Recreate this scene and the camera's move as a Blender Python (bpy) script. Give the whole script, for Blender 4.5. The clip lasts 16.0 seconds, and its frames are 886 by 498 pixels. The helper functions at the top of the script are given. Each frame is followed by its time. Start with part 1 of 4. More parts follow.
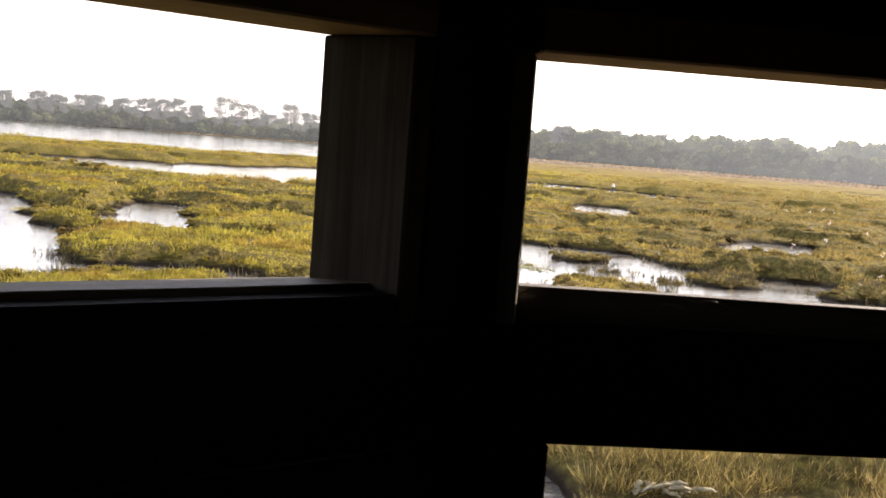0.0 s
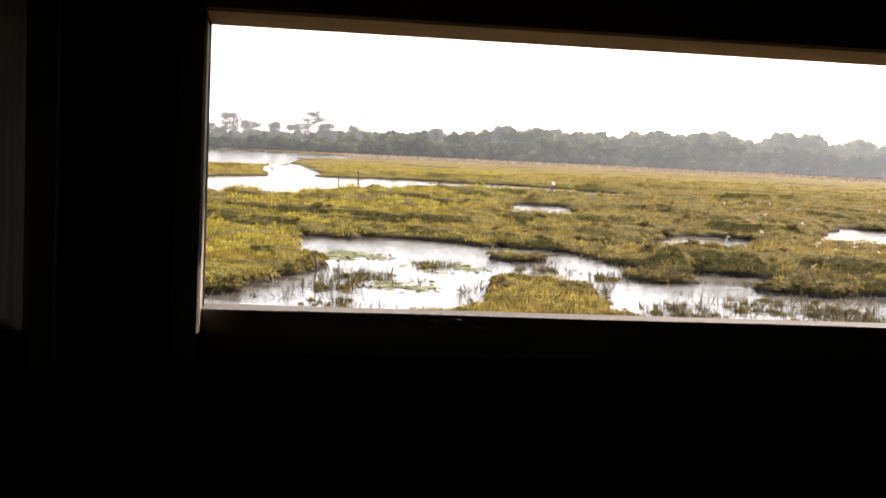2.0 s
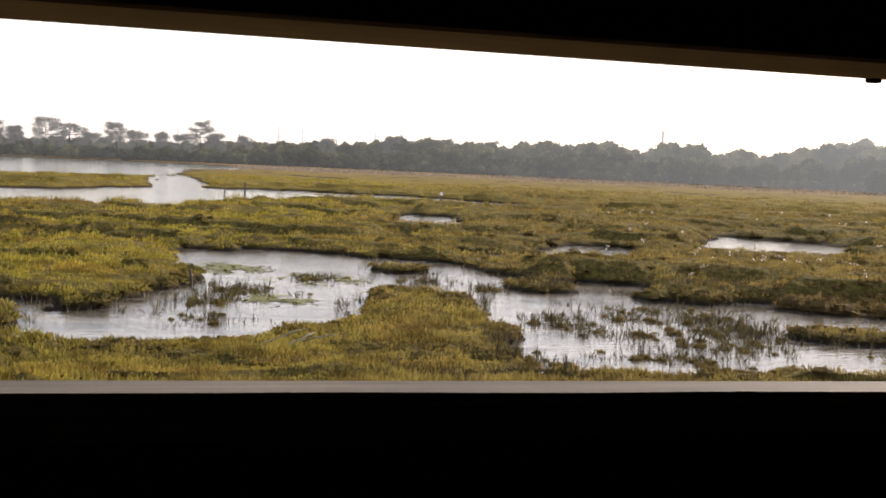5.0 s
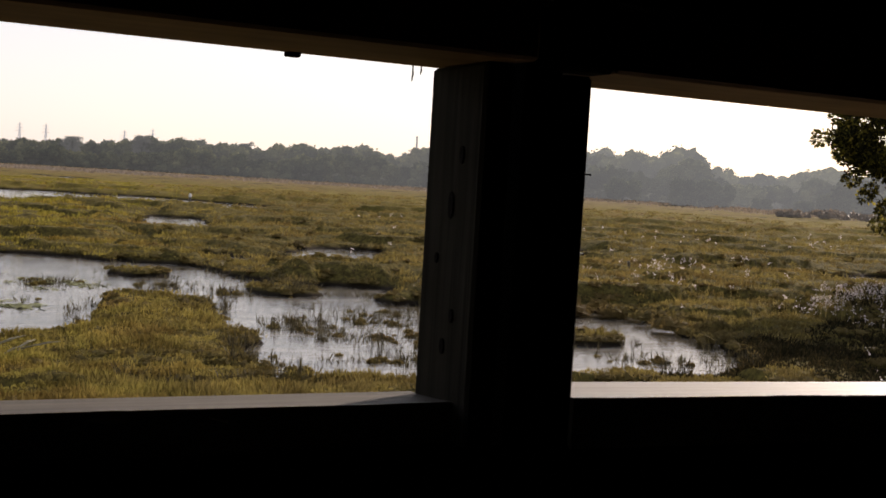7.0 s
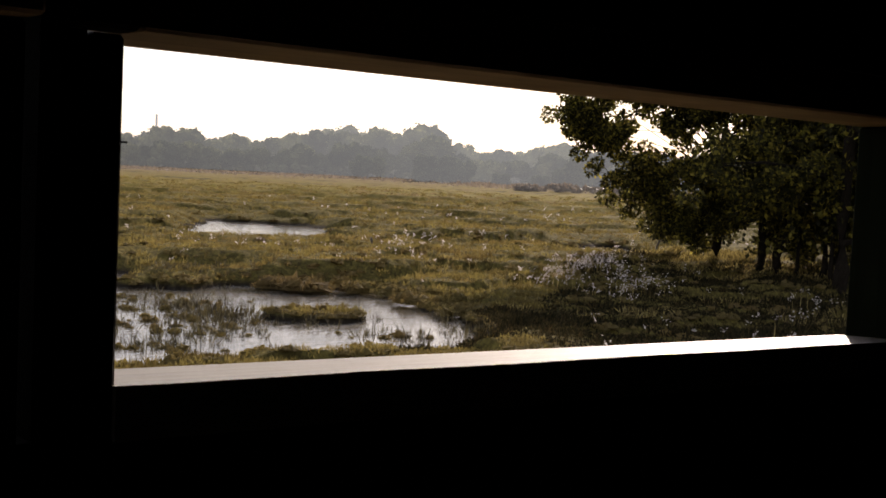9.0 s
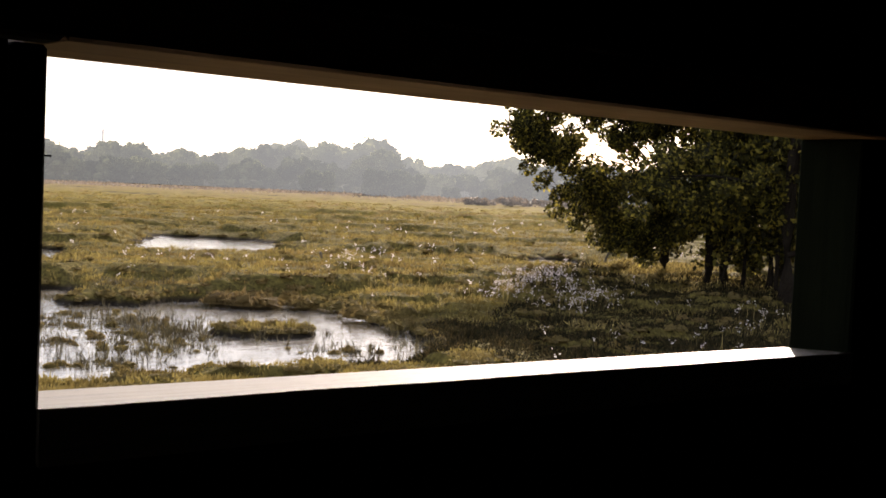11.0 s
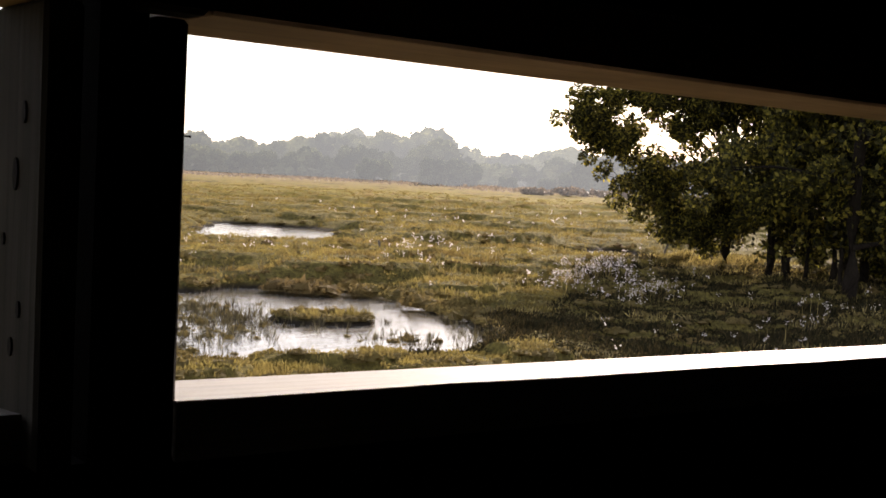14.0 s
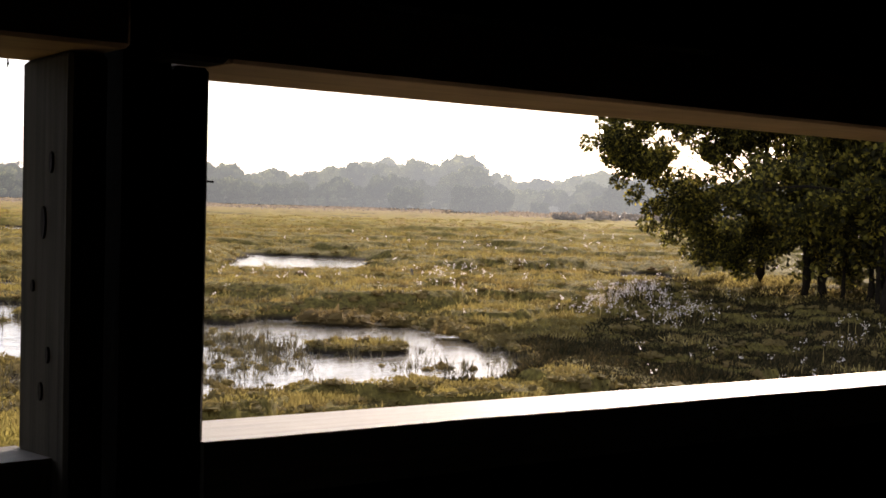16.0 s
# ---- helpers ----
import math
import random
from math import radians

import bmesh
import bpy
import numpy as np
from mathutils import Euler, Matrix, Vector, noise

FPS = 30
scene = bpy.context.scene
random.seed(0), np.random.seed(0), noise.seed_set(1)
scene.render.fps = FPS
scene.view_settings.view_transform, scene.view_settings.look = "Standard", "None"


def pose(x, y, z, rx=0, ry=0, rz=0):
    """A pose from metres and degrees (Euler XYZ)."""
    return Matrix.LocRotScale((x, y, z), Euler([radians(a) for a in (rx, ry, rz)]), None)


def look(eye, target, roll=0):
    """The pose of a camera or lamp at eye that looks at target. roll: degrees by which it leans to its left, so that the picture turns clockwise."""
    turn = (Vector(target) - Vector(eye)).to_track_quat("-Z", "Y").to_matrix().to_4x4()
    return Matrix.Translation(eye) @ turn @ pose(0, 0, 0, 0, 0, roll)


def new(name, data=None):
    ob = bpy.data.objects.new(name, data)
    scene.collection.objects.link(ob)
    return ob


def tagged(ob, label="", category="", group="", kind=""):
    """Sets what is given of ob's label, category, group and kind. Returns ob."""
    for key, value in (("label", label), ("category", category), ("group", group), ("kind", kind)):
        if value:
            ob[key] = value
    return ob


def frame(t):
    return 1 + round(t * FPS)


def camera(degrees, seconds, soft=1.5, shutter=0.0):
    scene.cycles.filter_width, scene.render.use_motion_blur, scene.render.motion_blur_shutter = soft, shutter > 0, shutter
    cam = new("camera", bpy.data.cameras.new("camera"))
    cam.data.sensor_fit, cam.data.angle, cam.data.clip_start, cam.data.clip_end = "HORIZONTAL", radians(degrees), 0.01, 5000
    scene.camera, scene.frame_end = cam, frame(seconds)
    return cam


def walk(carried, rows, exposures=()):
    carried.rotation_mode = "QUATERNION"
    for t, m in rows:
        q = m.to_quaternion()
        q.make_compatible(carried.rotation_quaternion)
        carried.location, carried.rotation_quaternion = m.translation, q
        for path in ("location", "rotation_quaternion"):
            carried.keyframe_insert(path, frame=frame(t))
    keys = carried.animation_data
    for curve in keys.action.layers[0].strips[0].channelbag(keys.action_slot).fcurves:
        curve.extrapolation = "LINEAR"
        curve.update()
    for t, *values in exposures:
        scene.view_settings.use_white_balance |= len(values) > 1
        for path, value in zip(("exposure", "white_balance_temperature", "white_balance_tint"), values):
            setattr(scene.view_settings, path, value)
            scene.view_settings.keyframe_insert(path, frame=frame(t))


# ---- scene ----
cam = camera(41.2, 16.0, 1.7)
PATH = [
    (0, (-0.205, -1.377, 3.22), (0.046, 0.599, 3.041), 4.3),
    (0.5, (-0.094, -1.281, 3.227), (0.27, 0.678, 3.05), 4.5),
    (1, (-0.034, -1.2, 3.236), (0.323, 0.764, 3.113), 4.1),
    (1.5, (0.015, -1.162, 3.219), (0.345, 0.803, 3.052), 3.1),
    (2, (0.099, -1.12, 3.218), (0.441, 0.843, 3.049), 2.6),
    (2.5, (0.196, -1.06, 3.224), (0.539, 0.904, 3.059), 3.2),
    (3, (0.279, -1.027, 3.227), (0.644, 0.933, 3.068), 2.9),
    (3.5, (0.339, -1.012, 3.225), (0.759, 0.935, 3.055), 2.6),
    (6, (0.619, -0.828, 3.239), (1.37, 1.024, 3.144), 2.3),
    (6.5, (0.705, -0.831, 3.231), (1.643, 0.933, 3.128), 1.5),
    (7, (0.845, -0.849, 3.233), (1.748, 0.931, 3.116), 3.4),
    (7.5, (0.992, -0.88, 3.229), (1.993, 0.848, 3.123), 4.2),
    (8, (1.041, -0.902, 3.229), (2.104, 0.789, 3.129), 3.9),
    (8.5, (1.029, -0.889, 3.234), (2.222, 0.711, 3.108), 3.1),
    (9, (1.023, -0.878, 3.234), (2.284, 0.669, 3.102), 2.7),
    (11.3, (1.046, -0.863, 3.234), (2.372, 0.63, 3.13), 2.5),
    (11.5, (1.045, -0.86, 3.234), (2.371, 0.634, 3.127), 2.4),
    (12, (1.052, -0.865, 3.227), (2.38, 0.625, 3.085), 1.9),
    (12.5, (1.062, -0.838, 3.223), (2.359, 0.676, 3.067), 1.7),
    (13, (1.064, -0.814, 3.217), (2.341, 0.716, 3.042), 1.7),
    (13.5, (1.034, -0.809, 3.22), (2.268, 0.756, 3.051), 2.4),
    (14, (1.022, -0.783, 3.227), (2.275, 0.771, 3.1), 2.9),
    (14.5, (1.015, -0.786, 3.229), (2.283, 0.755, 3.11), 2.7),
    (15, (1.026, -0.789, 3.232), (2.301, 0.748, 3.124), 2.3),
    (15.5, (1.03, -0.808, 3.236), (2.316, 0.722, 3.149), 2),
    (16, (1.023, -0.797, 3.236), (2.232, 0.794, 3.153), 1.6),
]
EXPOSURES = [(0, 1.4, 7150, 21), (2, 1.38, 7150, 21), (3.5, 1.12, 7150, 21), (6, 0.02, 7150, 21), (7, -0.18, 7150, 21), (8, -0.1, 7150, 21), (9, 0.1, 7150, 21), (11.5, 0.91, 7150, 21), (16, 0.98, 7150, 21)]
walk(cam, [(t, look(eye, target, roll)) for t, eye, target, roll in PATH], EXPOSURES)

# ---- world, sun, exposure ----
SUN_AZ, SUN_EL = 56.0, 26.0          # degrees right of +y, degrees above the horizon
world = bpy.data.worlds.new("hazy_sky")
scene.world = world
world.use_nodes = True
wn = world.node_tree.nodes
sky = wn.new("ShaderNodeTexSky")
sky.sky_type = "NISHITA"
sky.sun_disc = False
sky.sun_elevation, sky.sun_rotation = radians(SUN_EL), radians(SUN_AZ)
sky.air_density, sky.dust_density, sky.ozone_density = 1.0, 1.0, 1.0
veil = wn.new("ShaderNodeMix")          # thin high haze whitens the whole dome
veil.data_type = "RGBA"
veil.inputs["B"].default_value = (9.0, 9.4, 10.0, 1)
dome = wn.new("ShaderNodeTexCoord")          # the haze is thickest towards the horizon, all round
dome_xyz = wn.new("ShaderNodeSeparateXYZ")
haze = wn.new("ShaderNodeMapRange")
haze.interpolation_type = "SMOOTHSTEP"
haze.inputs["From Min"].default_value, haze.inputs["From Max"].default_value = 0.0, 0.8
haze.inputs["To Min"].default_value, haze.inputs["To Max"].default_value = 0.55, 0.15
world.node_tree.links.new(dome.outputs["Generated"], dome_xyz.inputs[0])
world.node_tree.links.new(dome_xyz.outputs["Z"], haze.inputs["Value"])
world.node_tree.links.new(haze.outputs["Result"], veil.inputs["Factor"])
world.node_tree.links.new(sky.outputs[0], veil.inputs["A"])
world.node_tree.links.new(veil.outputs["Result"], wn["Background"].inputs["Color"])
wn["Background"].inputs["Strength"].default_value = 0.135

sun = new("sun", bpy.data.lights.new("sun", "SUN"))
sun.data.energy, sun.data.angle, sun.data.color = 5.0, radians(0.6), (1.0, 0.93, 0.82)
saz, sel = radians(SUN_AZ), radians(SUN_EL)
SUN_DIR = Vector((math.sin(saz) * math.cos(sel), math.cos(saz) * math.cos(sel), math.sin(sel)))
sun.matrix_world = look(SUN_DIR * 60, (0, 0, 0))

# ---- materials ----


def shader(name):
    m = bpy.data.materials.new(name)
    m.use_nodes = True
    n = m.node_tree.nodes
    return m, n, m.node_tree.links, n["Principled BSDF"]


def noise_node(n, l, scale, detail=4.0, vec=None, rough=0.6, dist=0.0):
    t = n.new("ShaderNodeTexNoise")
    t.inputs["Scale"].default_value = scale
    t.inputs["Detail"].default_value = detail
    t.inputs["Roughness"].default_value = rough
    t.inputs["Distortion"].default_value = dist
    if vec is not None:
        l.new(vec, t.inputs["Vector"])
    return t


def ramp(n, l, fac, stops):
    r = n.new("ShaderNodeValToRGB")
    e = r.color_ramp.elements
    while len(e) < len(stops):
        e.new(0.5)
    for el, (p, c) in zip(e, stops):
        el.position, el.color = p, (*c, 1)
    l.new(fac, r.inputs["Fac"])
    return r


def mixc(n, l, fac, a, b, mode="MIX"):
    m = n.new("ShaderNodeMix")
    m.data_type, m.blend_type = "RGBA", mode
    for sock, v in ((m.inputs["Factor"], fac), (m.inputs["A"], a), (m.inputs["B"], b)):
        if hasattr(v, "links"):
            l.new(v, sock)
        elif isinstance(v, tuple):
            sock.default_value = (*v, 1)
        else:
            sock.default_value = v
    return m.outputs["Result"]


def bump(n, l, height, bsdf, strength=0.4, dist=0.01):
    b = n.new("ShaderNodeBump")
    b.inputs["Strength"].default_value = strength
    b.inputs["Distance"].default_value = dist
    l.new(height, b.inputs["Height"])
    l.new(b.outputs["Normal"], bsdf.inputs["Normal"])


def wood(name, dark, light, rough, axis=0, gloss=0.4, worn=0.0):
    """Sawn weathered timber, grain along axis (0 x, 1 y, 2 z)."""
    m, n, l, p = shader(name)
    tc = n.new("ShaderNodeTexCoord")
    mp = n.new("ShaderNodeMapping")
    sc = [55.0, 55.0, 55.0]
    sc[axis] = 2.2
    mp.inputs["Scale"].default_value = sc
    l.new(tc.outputs["Object"], mp.inputs["Vector"])
    g = noise_node(n, l, 1.0, 6.0, mp.outputs["Vector"], 0.65, 0.6)
    big = noise_node(n, l, 5.0, 3.0, tc.outputs["Object"])
    col = ramp(n, l, g.outputs["Fac"], ((0.3, dark), (0.7, light)))
    stain = ramp(n, l, big.outputs["Fac"], ((0.35, (0.55, 0.52, 0.5)), (0.65, (1, 1, 1))))
    l.new(mixc(n, l, 0.8, col.outputs["Color"], stain.outputs["Color"], "MULTIPLY"), p.inputs["Base Color"])
    rr = n.new("ShaderNodeMapRange")
    rr.inputs["To Min"].default_value, rr.inputs["To Max"].default_value = rough - 0.12, rough + 0.12
    l.new(g.outputs["Fac"], rr.inputs["Value"])
    l.new(rr.outputs["Result"], p.inputs["Roughness"])
    p.inputs["Specular IOR Level"].default_value = gloss
    bump(n, l, g.outputs["Fac"], p, 0.5, 0.003)
    return m


# base colour set near black to keep the inside of the hide black
DARK_WOOD = wood("near_black_timber", (0.004, 0.003, 0.0024), (0.010, 0.0075, 0.006), 0.85, 0, 0.05)
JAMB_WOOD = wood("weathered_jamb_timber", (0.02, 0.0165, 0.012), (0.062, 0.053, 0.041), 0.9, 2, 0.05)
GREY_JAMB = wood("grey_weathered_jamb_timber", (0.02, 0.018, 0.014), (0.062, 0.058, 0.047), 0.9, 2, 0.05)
# for the sun-facing jamb: sunlight is put into a paler colour
SUNLIT_JAMB = wood("sunlit_jamb_timber", (0.12, 0.108, 0.09), (0.27, 0.25, 0.21), 0.75, 2, 0.3)
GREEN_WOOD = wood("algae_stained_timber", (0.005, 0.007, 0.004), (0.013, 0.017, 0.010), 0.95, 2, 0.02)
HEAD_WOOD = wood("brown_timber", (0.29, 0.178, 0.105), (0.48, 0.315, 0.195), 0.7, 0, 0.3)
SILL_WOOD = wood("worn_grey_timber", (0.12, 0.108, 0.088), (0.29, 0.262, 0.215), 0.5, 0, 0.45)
# darker, less glossy copy of the sill timber, for windows 1 and 2
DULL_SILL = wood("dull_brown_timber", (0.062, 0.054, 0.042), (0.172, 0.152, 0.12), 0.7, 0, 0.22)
POST_WOOD = wood("wet_grey_timber", (0.05, 0.045, 0.04), (0.14, 0.125, 0.105), 0.7, 2, 0.4)
DRIFT_WOOD = wood("bleached_driftwood", (0.18, 0.16, 0.095), (0.40, 0.36, 0.23), 0.75, 0, 0.2)
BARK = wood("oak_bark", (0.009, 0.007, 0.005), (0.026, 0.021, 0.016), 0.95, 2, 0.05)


def leafy(name, stops, patch=None, trans=0.5, rough=0.55, spec=0.3, patch_scale=0.22, patch_amt=0.6, haze_glow=0.0, thicker=0.0, tuft=0.0, zone=0.0):
    """Thin leaves: each takes its own tint; sunlight passes through them."""
    m, n, l, p = shader(name)
    geo = n.new("ShaderNodeNewGeometry")
    col = ramp(n, l, geo.outputs["Random Per Island"], stops).outputs["Color"]
    if patch:
        tc = n.new("ShaderNodeTexCoord")
        big = noise_node(n, l, patch_scale, 4.0, tc.outputs["Object"], 0.55)
        r2 = ramp(n, l, big.outputs["Fac"], patch)
        col = mixc(n, l, patch_amt, col, r2.outputs["Color"], "MIX")
    if zone:          # dry brown growth takes over towards the oaks
        zs = n.new("ShaderNodeSeparateXYZ")
        l.new(geo.outputs["Position"], zs.inputs[0])
        zy = n.new("ShaderNodeMath")
        zy.operation = "MULTIPLY_ADD"
        zy.inputs[1].default_value = -0.3
        l.new(zs.outputs["Y"], zy.inputs[0])
        l.new(zs.outputs["X"], zy.inputs[2])
        zr = n.new("ShaderNodeMapRange")
        zr.inputs["From Min"].default_value, zr.inputs["From Max"].default_value = -9.5, 2.5
        zr.inputs["To Max"].default_value = zone
        l.new(zy.outputs[0], zr.inputs["Value"])
        col = mixc(n, l, zr.outputs["Result"], col, (0.16, 0.116, 0.056))
    if tuft:          # one tuft is duller or brighter than the next
        tt = n.new("ShaderNodeTexCoord")
        tn = noise_node(n, l, tuft, 2.0, tt.outputs["Object"], 0.6)
        tint = ramp(n, l, tn.outputs["Fac"], ((0.36, (0.45, 0.42, 0.40)), (0.5, (0.95, 0.95, 0.92)), (0.64, (1.3, 1.32, 1.15))))
        col = mixc(n, l, 0.85, col, tint.outputs["Color"], "MULTIPLY")
    l.new(col, p.inputs["Base Color"])
    p.inputs["Roughness"].default_value = rough
    p.inputs["Specular IOR Level"].default_value = spec
    tr = n.new("ShaderNodeBsdfTranslucent")
    l.new(col, tr.inputs["Color"])
    mx = n.new("ShaderNodeMixShader")
    mx.inputs["Fac"].default_value = trans
    l.new(p.outputs[0], mx.inputs[1])
    l.new(tr.outputs[0], mx.inputs[2])
    out = mx.outputs[0]
    if haze_glow:          # haze imitated on far things: their own surface emits a little light
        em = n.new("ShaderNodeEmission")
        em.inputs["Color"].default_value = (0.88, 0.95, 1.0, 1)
        em.inputs["Strength"].default_value = haze_glow
        if thicker:          # the imitated haze is set stronger towards the sun's side
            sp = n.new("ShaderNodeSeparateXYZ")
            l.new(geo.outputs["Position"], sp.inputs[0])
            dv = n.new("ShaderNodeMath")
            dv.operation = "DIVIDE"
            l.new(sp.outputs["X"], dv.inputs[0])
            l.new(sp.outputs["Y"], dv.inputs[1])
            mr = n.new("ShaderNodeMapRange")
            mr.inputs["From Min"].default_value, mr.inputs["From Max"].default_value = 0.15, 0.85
            mr.inputs["To Min"].default_value, mr.inputs["To Max"].default_value = haze_glow, thicker
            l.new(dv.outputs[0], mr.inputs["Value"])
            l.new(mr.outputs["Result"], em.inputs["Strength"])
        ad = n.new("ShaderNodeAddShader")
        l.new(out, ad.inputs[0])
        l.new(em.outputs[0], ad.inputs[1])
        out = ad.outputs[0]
    l.new(out, n["Material Output"].inputs["Surface"])
    return m


PATCHES = ((0.34, (0.17, 0.09, 0.03)), (0.41, (0.30, 0.205, 0.038)), (0.46, (0.225, 0.212, 0.03)), (0.50, (0.13, 0.112, 0.026)), (0.54, (0.31, 0.25, 0.038)), (0.58, (0.225, 0.212, 0.031)), (0.63, (0.31, 0.195, 0.045)), (0.68, (0.16, 0.115, 0.034)))
MARSH_LEAF = leafy("saltmarsh_leaves", ((0.0, (0.16, 0.134, 0.03)), (0.5, (0.285, 0.242, 0.05)), (1.0, (0.41, 0.335, 0.09))), PATCHES, 0.52, 0.85, 0.04, 0.15, 0.58, tuft=1.3, zone=0.68)
SHRUB_LEAF = leafy("purslane_leaves", ((0.0, (0.07, 0.056, 0.025)), (0.6, (0.13, 0.105, 0.04)), (1.0, (0.22, 0.17, 0.065))), PATCHES, 0.45, 0.8, 0.05, 0.15, 0.3, zone=0.5)
# darkened blades: the oaks' cast shadow is deepened through their colour
SHADOW_GRASS_LEAF = leafy("shadow_grass_blades", ((0.0, (0.014, 0.013, 0.007)), (0.6, (0.03, 0.026, 0.012)), (1.0, (0.07, 0.05, 0.022))), None, 0.4, 0.8, 0.06)
DRY_LEAF = leafy("dry_grass_blades", ((0.0, (0.05, 0.034, 0.014)), (0.5, (0.18, 0.138, 0.04)), (1.0, (0.42, 0.33, 0.125))), None, 0.45)
SEDGE_LEAF = leafy("dark_sedge_blades", ((0.0, (0.03, 0.025, 0.013)), (0.6, (0.075, 0.062, 0.03)), (1.0, (0.13, 0.11, 0.05))), None, 0.3)
REED_LEAF = leafy("pale_reed_blades", ((0.0, (0.14, 0.104, 0.066)), (0.6, (0.20, 0.152, 0.10)), (1.0, (0.26, 0.20, 0.14))), None, 0.45, haze_glow=0.045)
SEED_HEAD = leafy("white_seed_fluff", ((0.0, (0.6, 0.5, 0.46)), (1.0, (0.9, 0.82, 0.78))), None, 0.55, 0.9, 0.1)
OAK_LEAF = leafy("oak_leaves", ((0.0, (0.02, 0.02, 0.009)), (0.5, (0.062, 0.058, 0.016)), (0.8, (0.18, 0.158, 0.03)), (1.0, (0.42, 0.34, 0.062))), None, 0.62, 0.55, 0.2)
# woods, bushes, pines and their bark emit a little, imitating haze
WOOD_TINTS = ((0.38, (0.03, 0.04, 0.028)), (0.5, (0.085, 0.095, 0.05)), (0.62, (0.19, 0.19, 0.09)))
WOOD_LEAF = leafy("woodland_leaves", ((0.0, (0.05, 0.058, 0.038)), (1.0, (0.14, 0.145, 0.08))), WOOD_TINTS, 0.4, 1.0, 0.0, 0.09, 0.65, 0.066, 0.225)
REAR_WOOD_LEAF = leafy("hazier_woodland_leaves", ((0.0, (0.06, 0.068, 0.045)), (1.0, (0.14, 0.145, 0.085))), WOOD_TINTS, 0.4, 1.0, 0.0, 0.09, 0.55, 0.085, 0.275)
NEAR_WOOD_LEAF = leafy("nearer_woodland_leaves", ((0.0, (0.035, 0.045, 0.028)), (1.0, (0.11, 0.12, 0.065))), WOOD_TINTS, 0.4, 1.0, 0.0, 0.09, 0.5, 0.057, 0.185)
BUSH_LEAF = leafy("tree_leaves_before_the_woods", ((0.0, (0.03, 0.04, 0.025)), (1.0, (0.085, 0.095, 0.05))), None, 0.35, 1.0, 0.0, haze_glow=0.05, thicker=0.165)
PINE_LEAF = leafy("pine_needles", ((0.0, (0.06, 0.068, 0.055)), (1.0, (0.10, 0.105, 0.08))), None, 0.4, 1.0, 0.0, haze_glow=0.11)
FAR_BARK = leafy("distant_bark", ((0.0, (0.05, 0.045, 0.04)), (1.0, (0.08, 0.075, 0.065))), None, 0.0, 1.0, 0.0, haze_glow=0.05, thicker=0.15)

# ground: mud with low growth, dark mud on the banks
GROUND, n, l, p = shader("marsh_ground")
geo = n.new("ShaderNodeNewGeometry")
mid = noise_node(n, l, 0.5, 5.0, geo.outputs["Position"], 0.65)
fine = noise_node(n, l, 7.0, 6.0, geo.outputs["Position"], 0.7)
patchy = noise_node(n, l, 0.15, 4.0, geo.outputs["Position"], 0.55)
c1 = ramp(n, l, patchy.outputs["Fac"], PATCHES)
c2 = ramp(n, l, mid.outputs["Fac"], ((0.3, (0.08, 0.06, 0.02)), (0.5, (0.19, 0.15, 0.04)), (0.7, (0.29, 0.22, 0.065))))
c3 = mixc(n, l, 0.5, c1.outputs["Color"], c2.outputs["Color"])
c4 = ramp(n, l, fine.outputs["Fac"], ((0.3, (0.45, 0.45, 0.45)), (0.7, (1, 1, 1))))
c5 = mixc(n, l, 0.7, c3, c4.outputs["Color"], "MULTIPLY")
sep = n.new("ShaderNodeSeparateXYZ")
l.new(geo.outputs["Position"], sep.inputs[0])
lvl = n.new("ShaderNodeMapRange")
lvl.inputs["From Min"].default_value, lvl.inputs["From Max"].default_value = 0.05, 0.17
l.new(sep.outputs["Z"], lvl.inputs["Value"])
mudc = ramp(n, l, mid.outputs["Fac"], ((0.3, (0.014, 0.011, 0.008)), (0.7, (0.035, 0.028, 0.02))))
soil = ramp(n, l, fine.outputs["Fac"], ((0.3, (0.03, 0.024, 0.01)), (0.5, (0.095, 0.077, 0.024)), (0.7, (0.19, 0.155, 0.042))))
dist = n.new("ShaderNodeVectorMath")
dist.operation = "LENGTH"
l.new(geo.outputs["Position"], dist.inputs[0])
turf = n.new("ShaderNodeMapRange")          # beyond the single plants the sheet itself is the turf
turf.inputs["From Min"].default_value, turf.inputs["From Max"].default_value = 70.0, 150.0
l.new(dist.outputs["Value"], turf.inputs["Value"])
straw = n.new("ShaderNodeMapRange")          # pale sea-grass towards the woods
straw.inputs["From Min"].default_value, straw.inputs["From Max"].default_value = 190.0, 300.0
straw.inputs["To Max"].default_value = 0.75
l.new(dist.outputs["Value"], straw.inputs["Value"])
c5 = mixc(n, l, straw.outputs["Result"], c5, (0.20, 0.15, 0.09))
c5 = mixc(n, l, 1.0, c5, (0.88, 0.86, 0.88), "MULTIPLY")
c6 = mixc(n, l, turf.outputs["Result"], soil.outputs["Color"], c5)
l.new(mixc(n, l, lvl.outputs["Result"], mudc.outputs["Color"], c6), p.inputs["Base Color"])
p.inputs["Roughness"].default_value = 0.95
p.inputs["Specular IOR Level"].default_value = 0.045
bump(n, l, fine.outputs["Fac"], p, 0.8, 0.06)

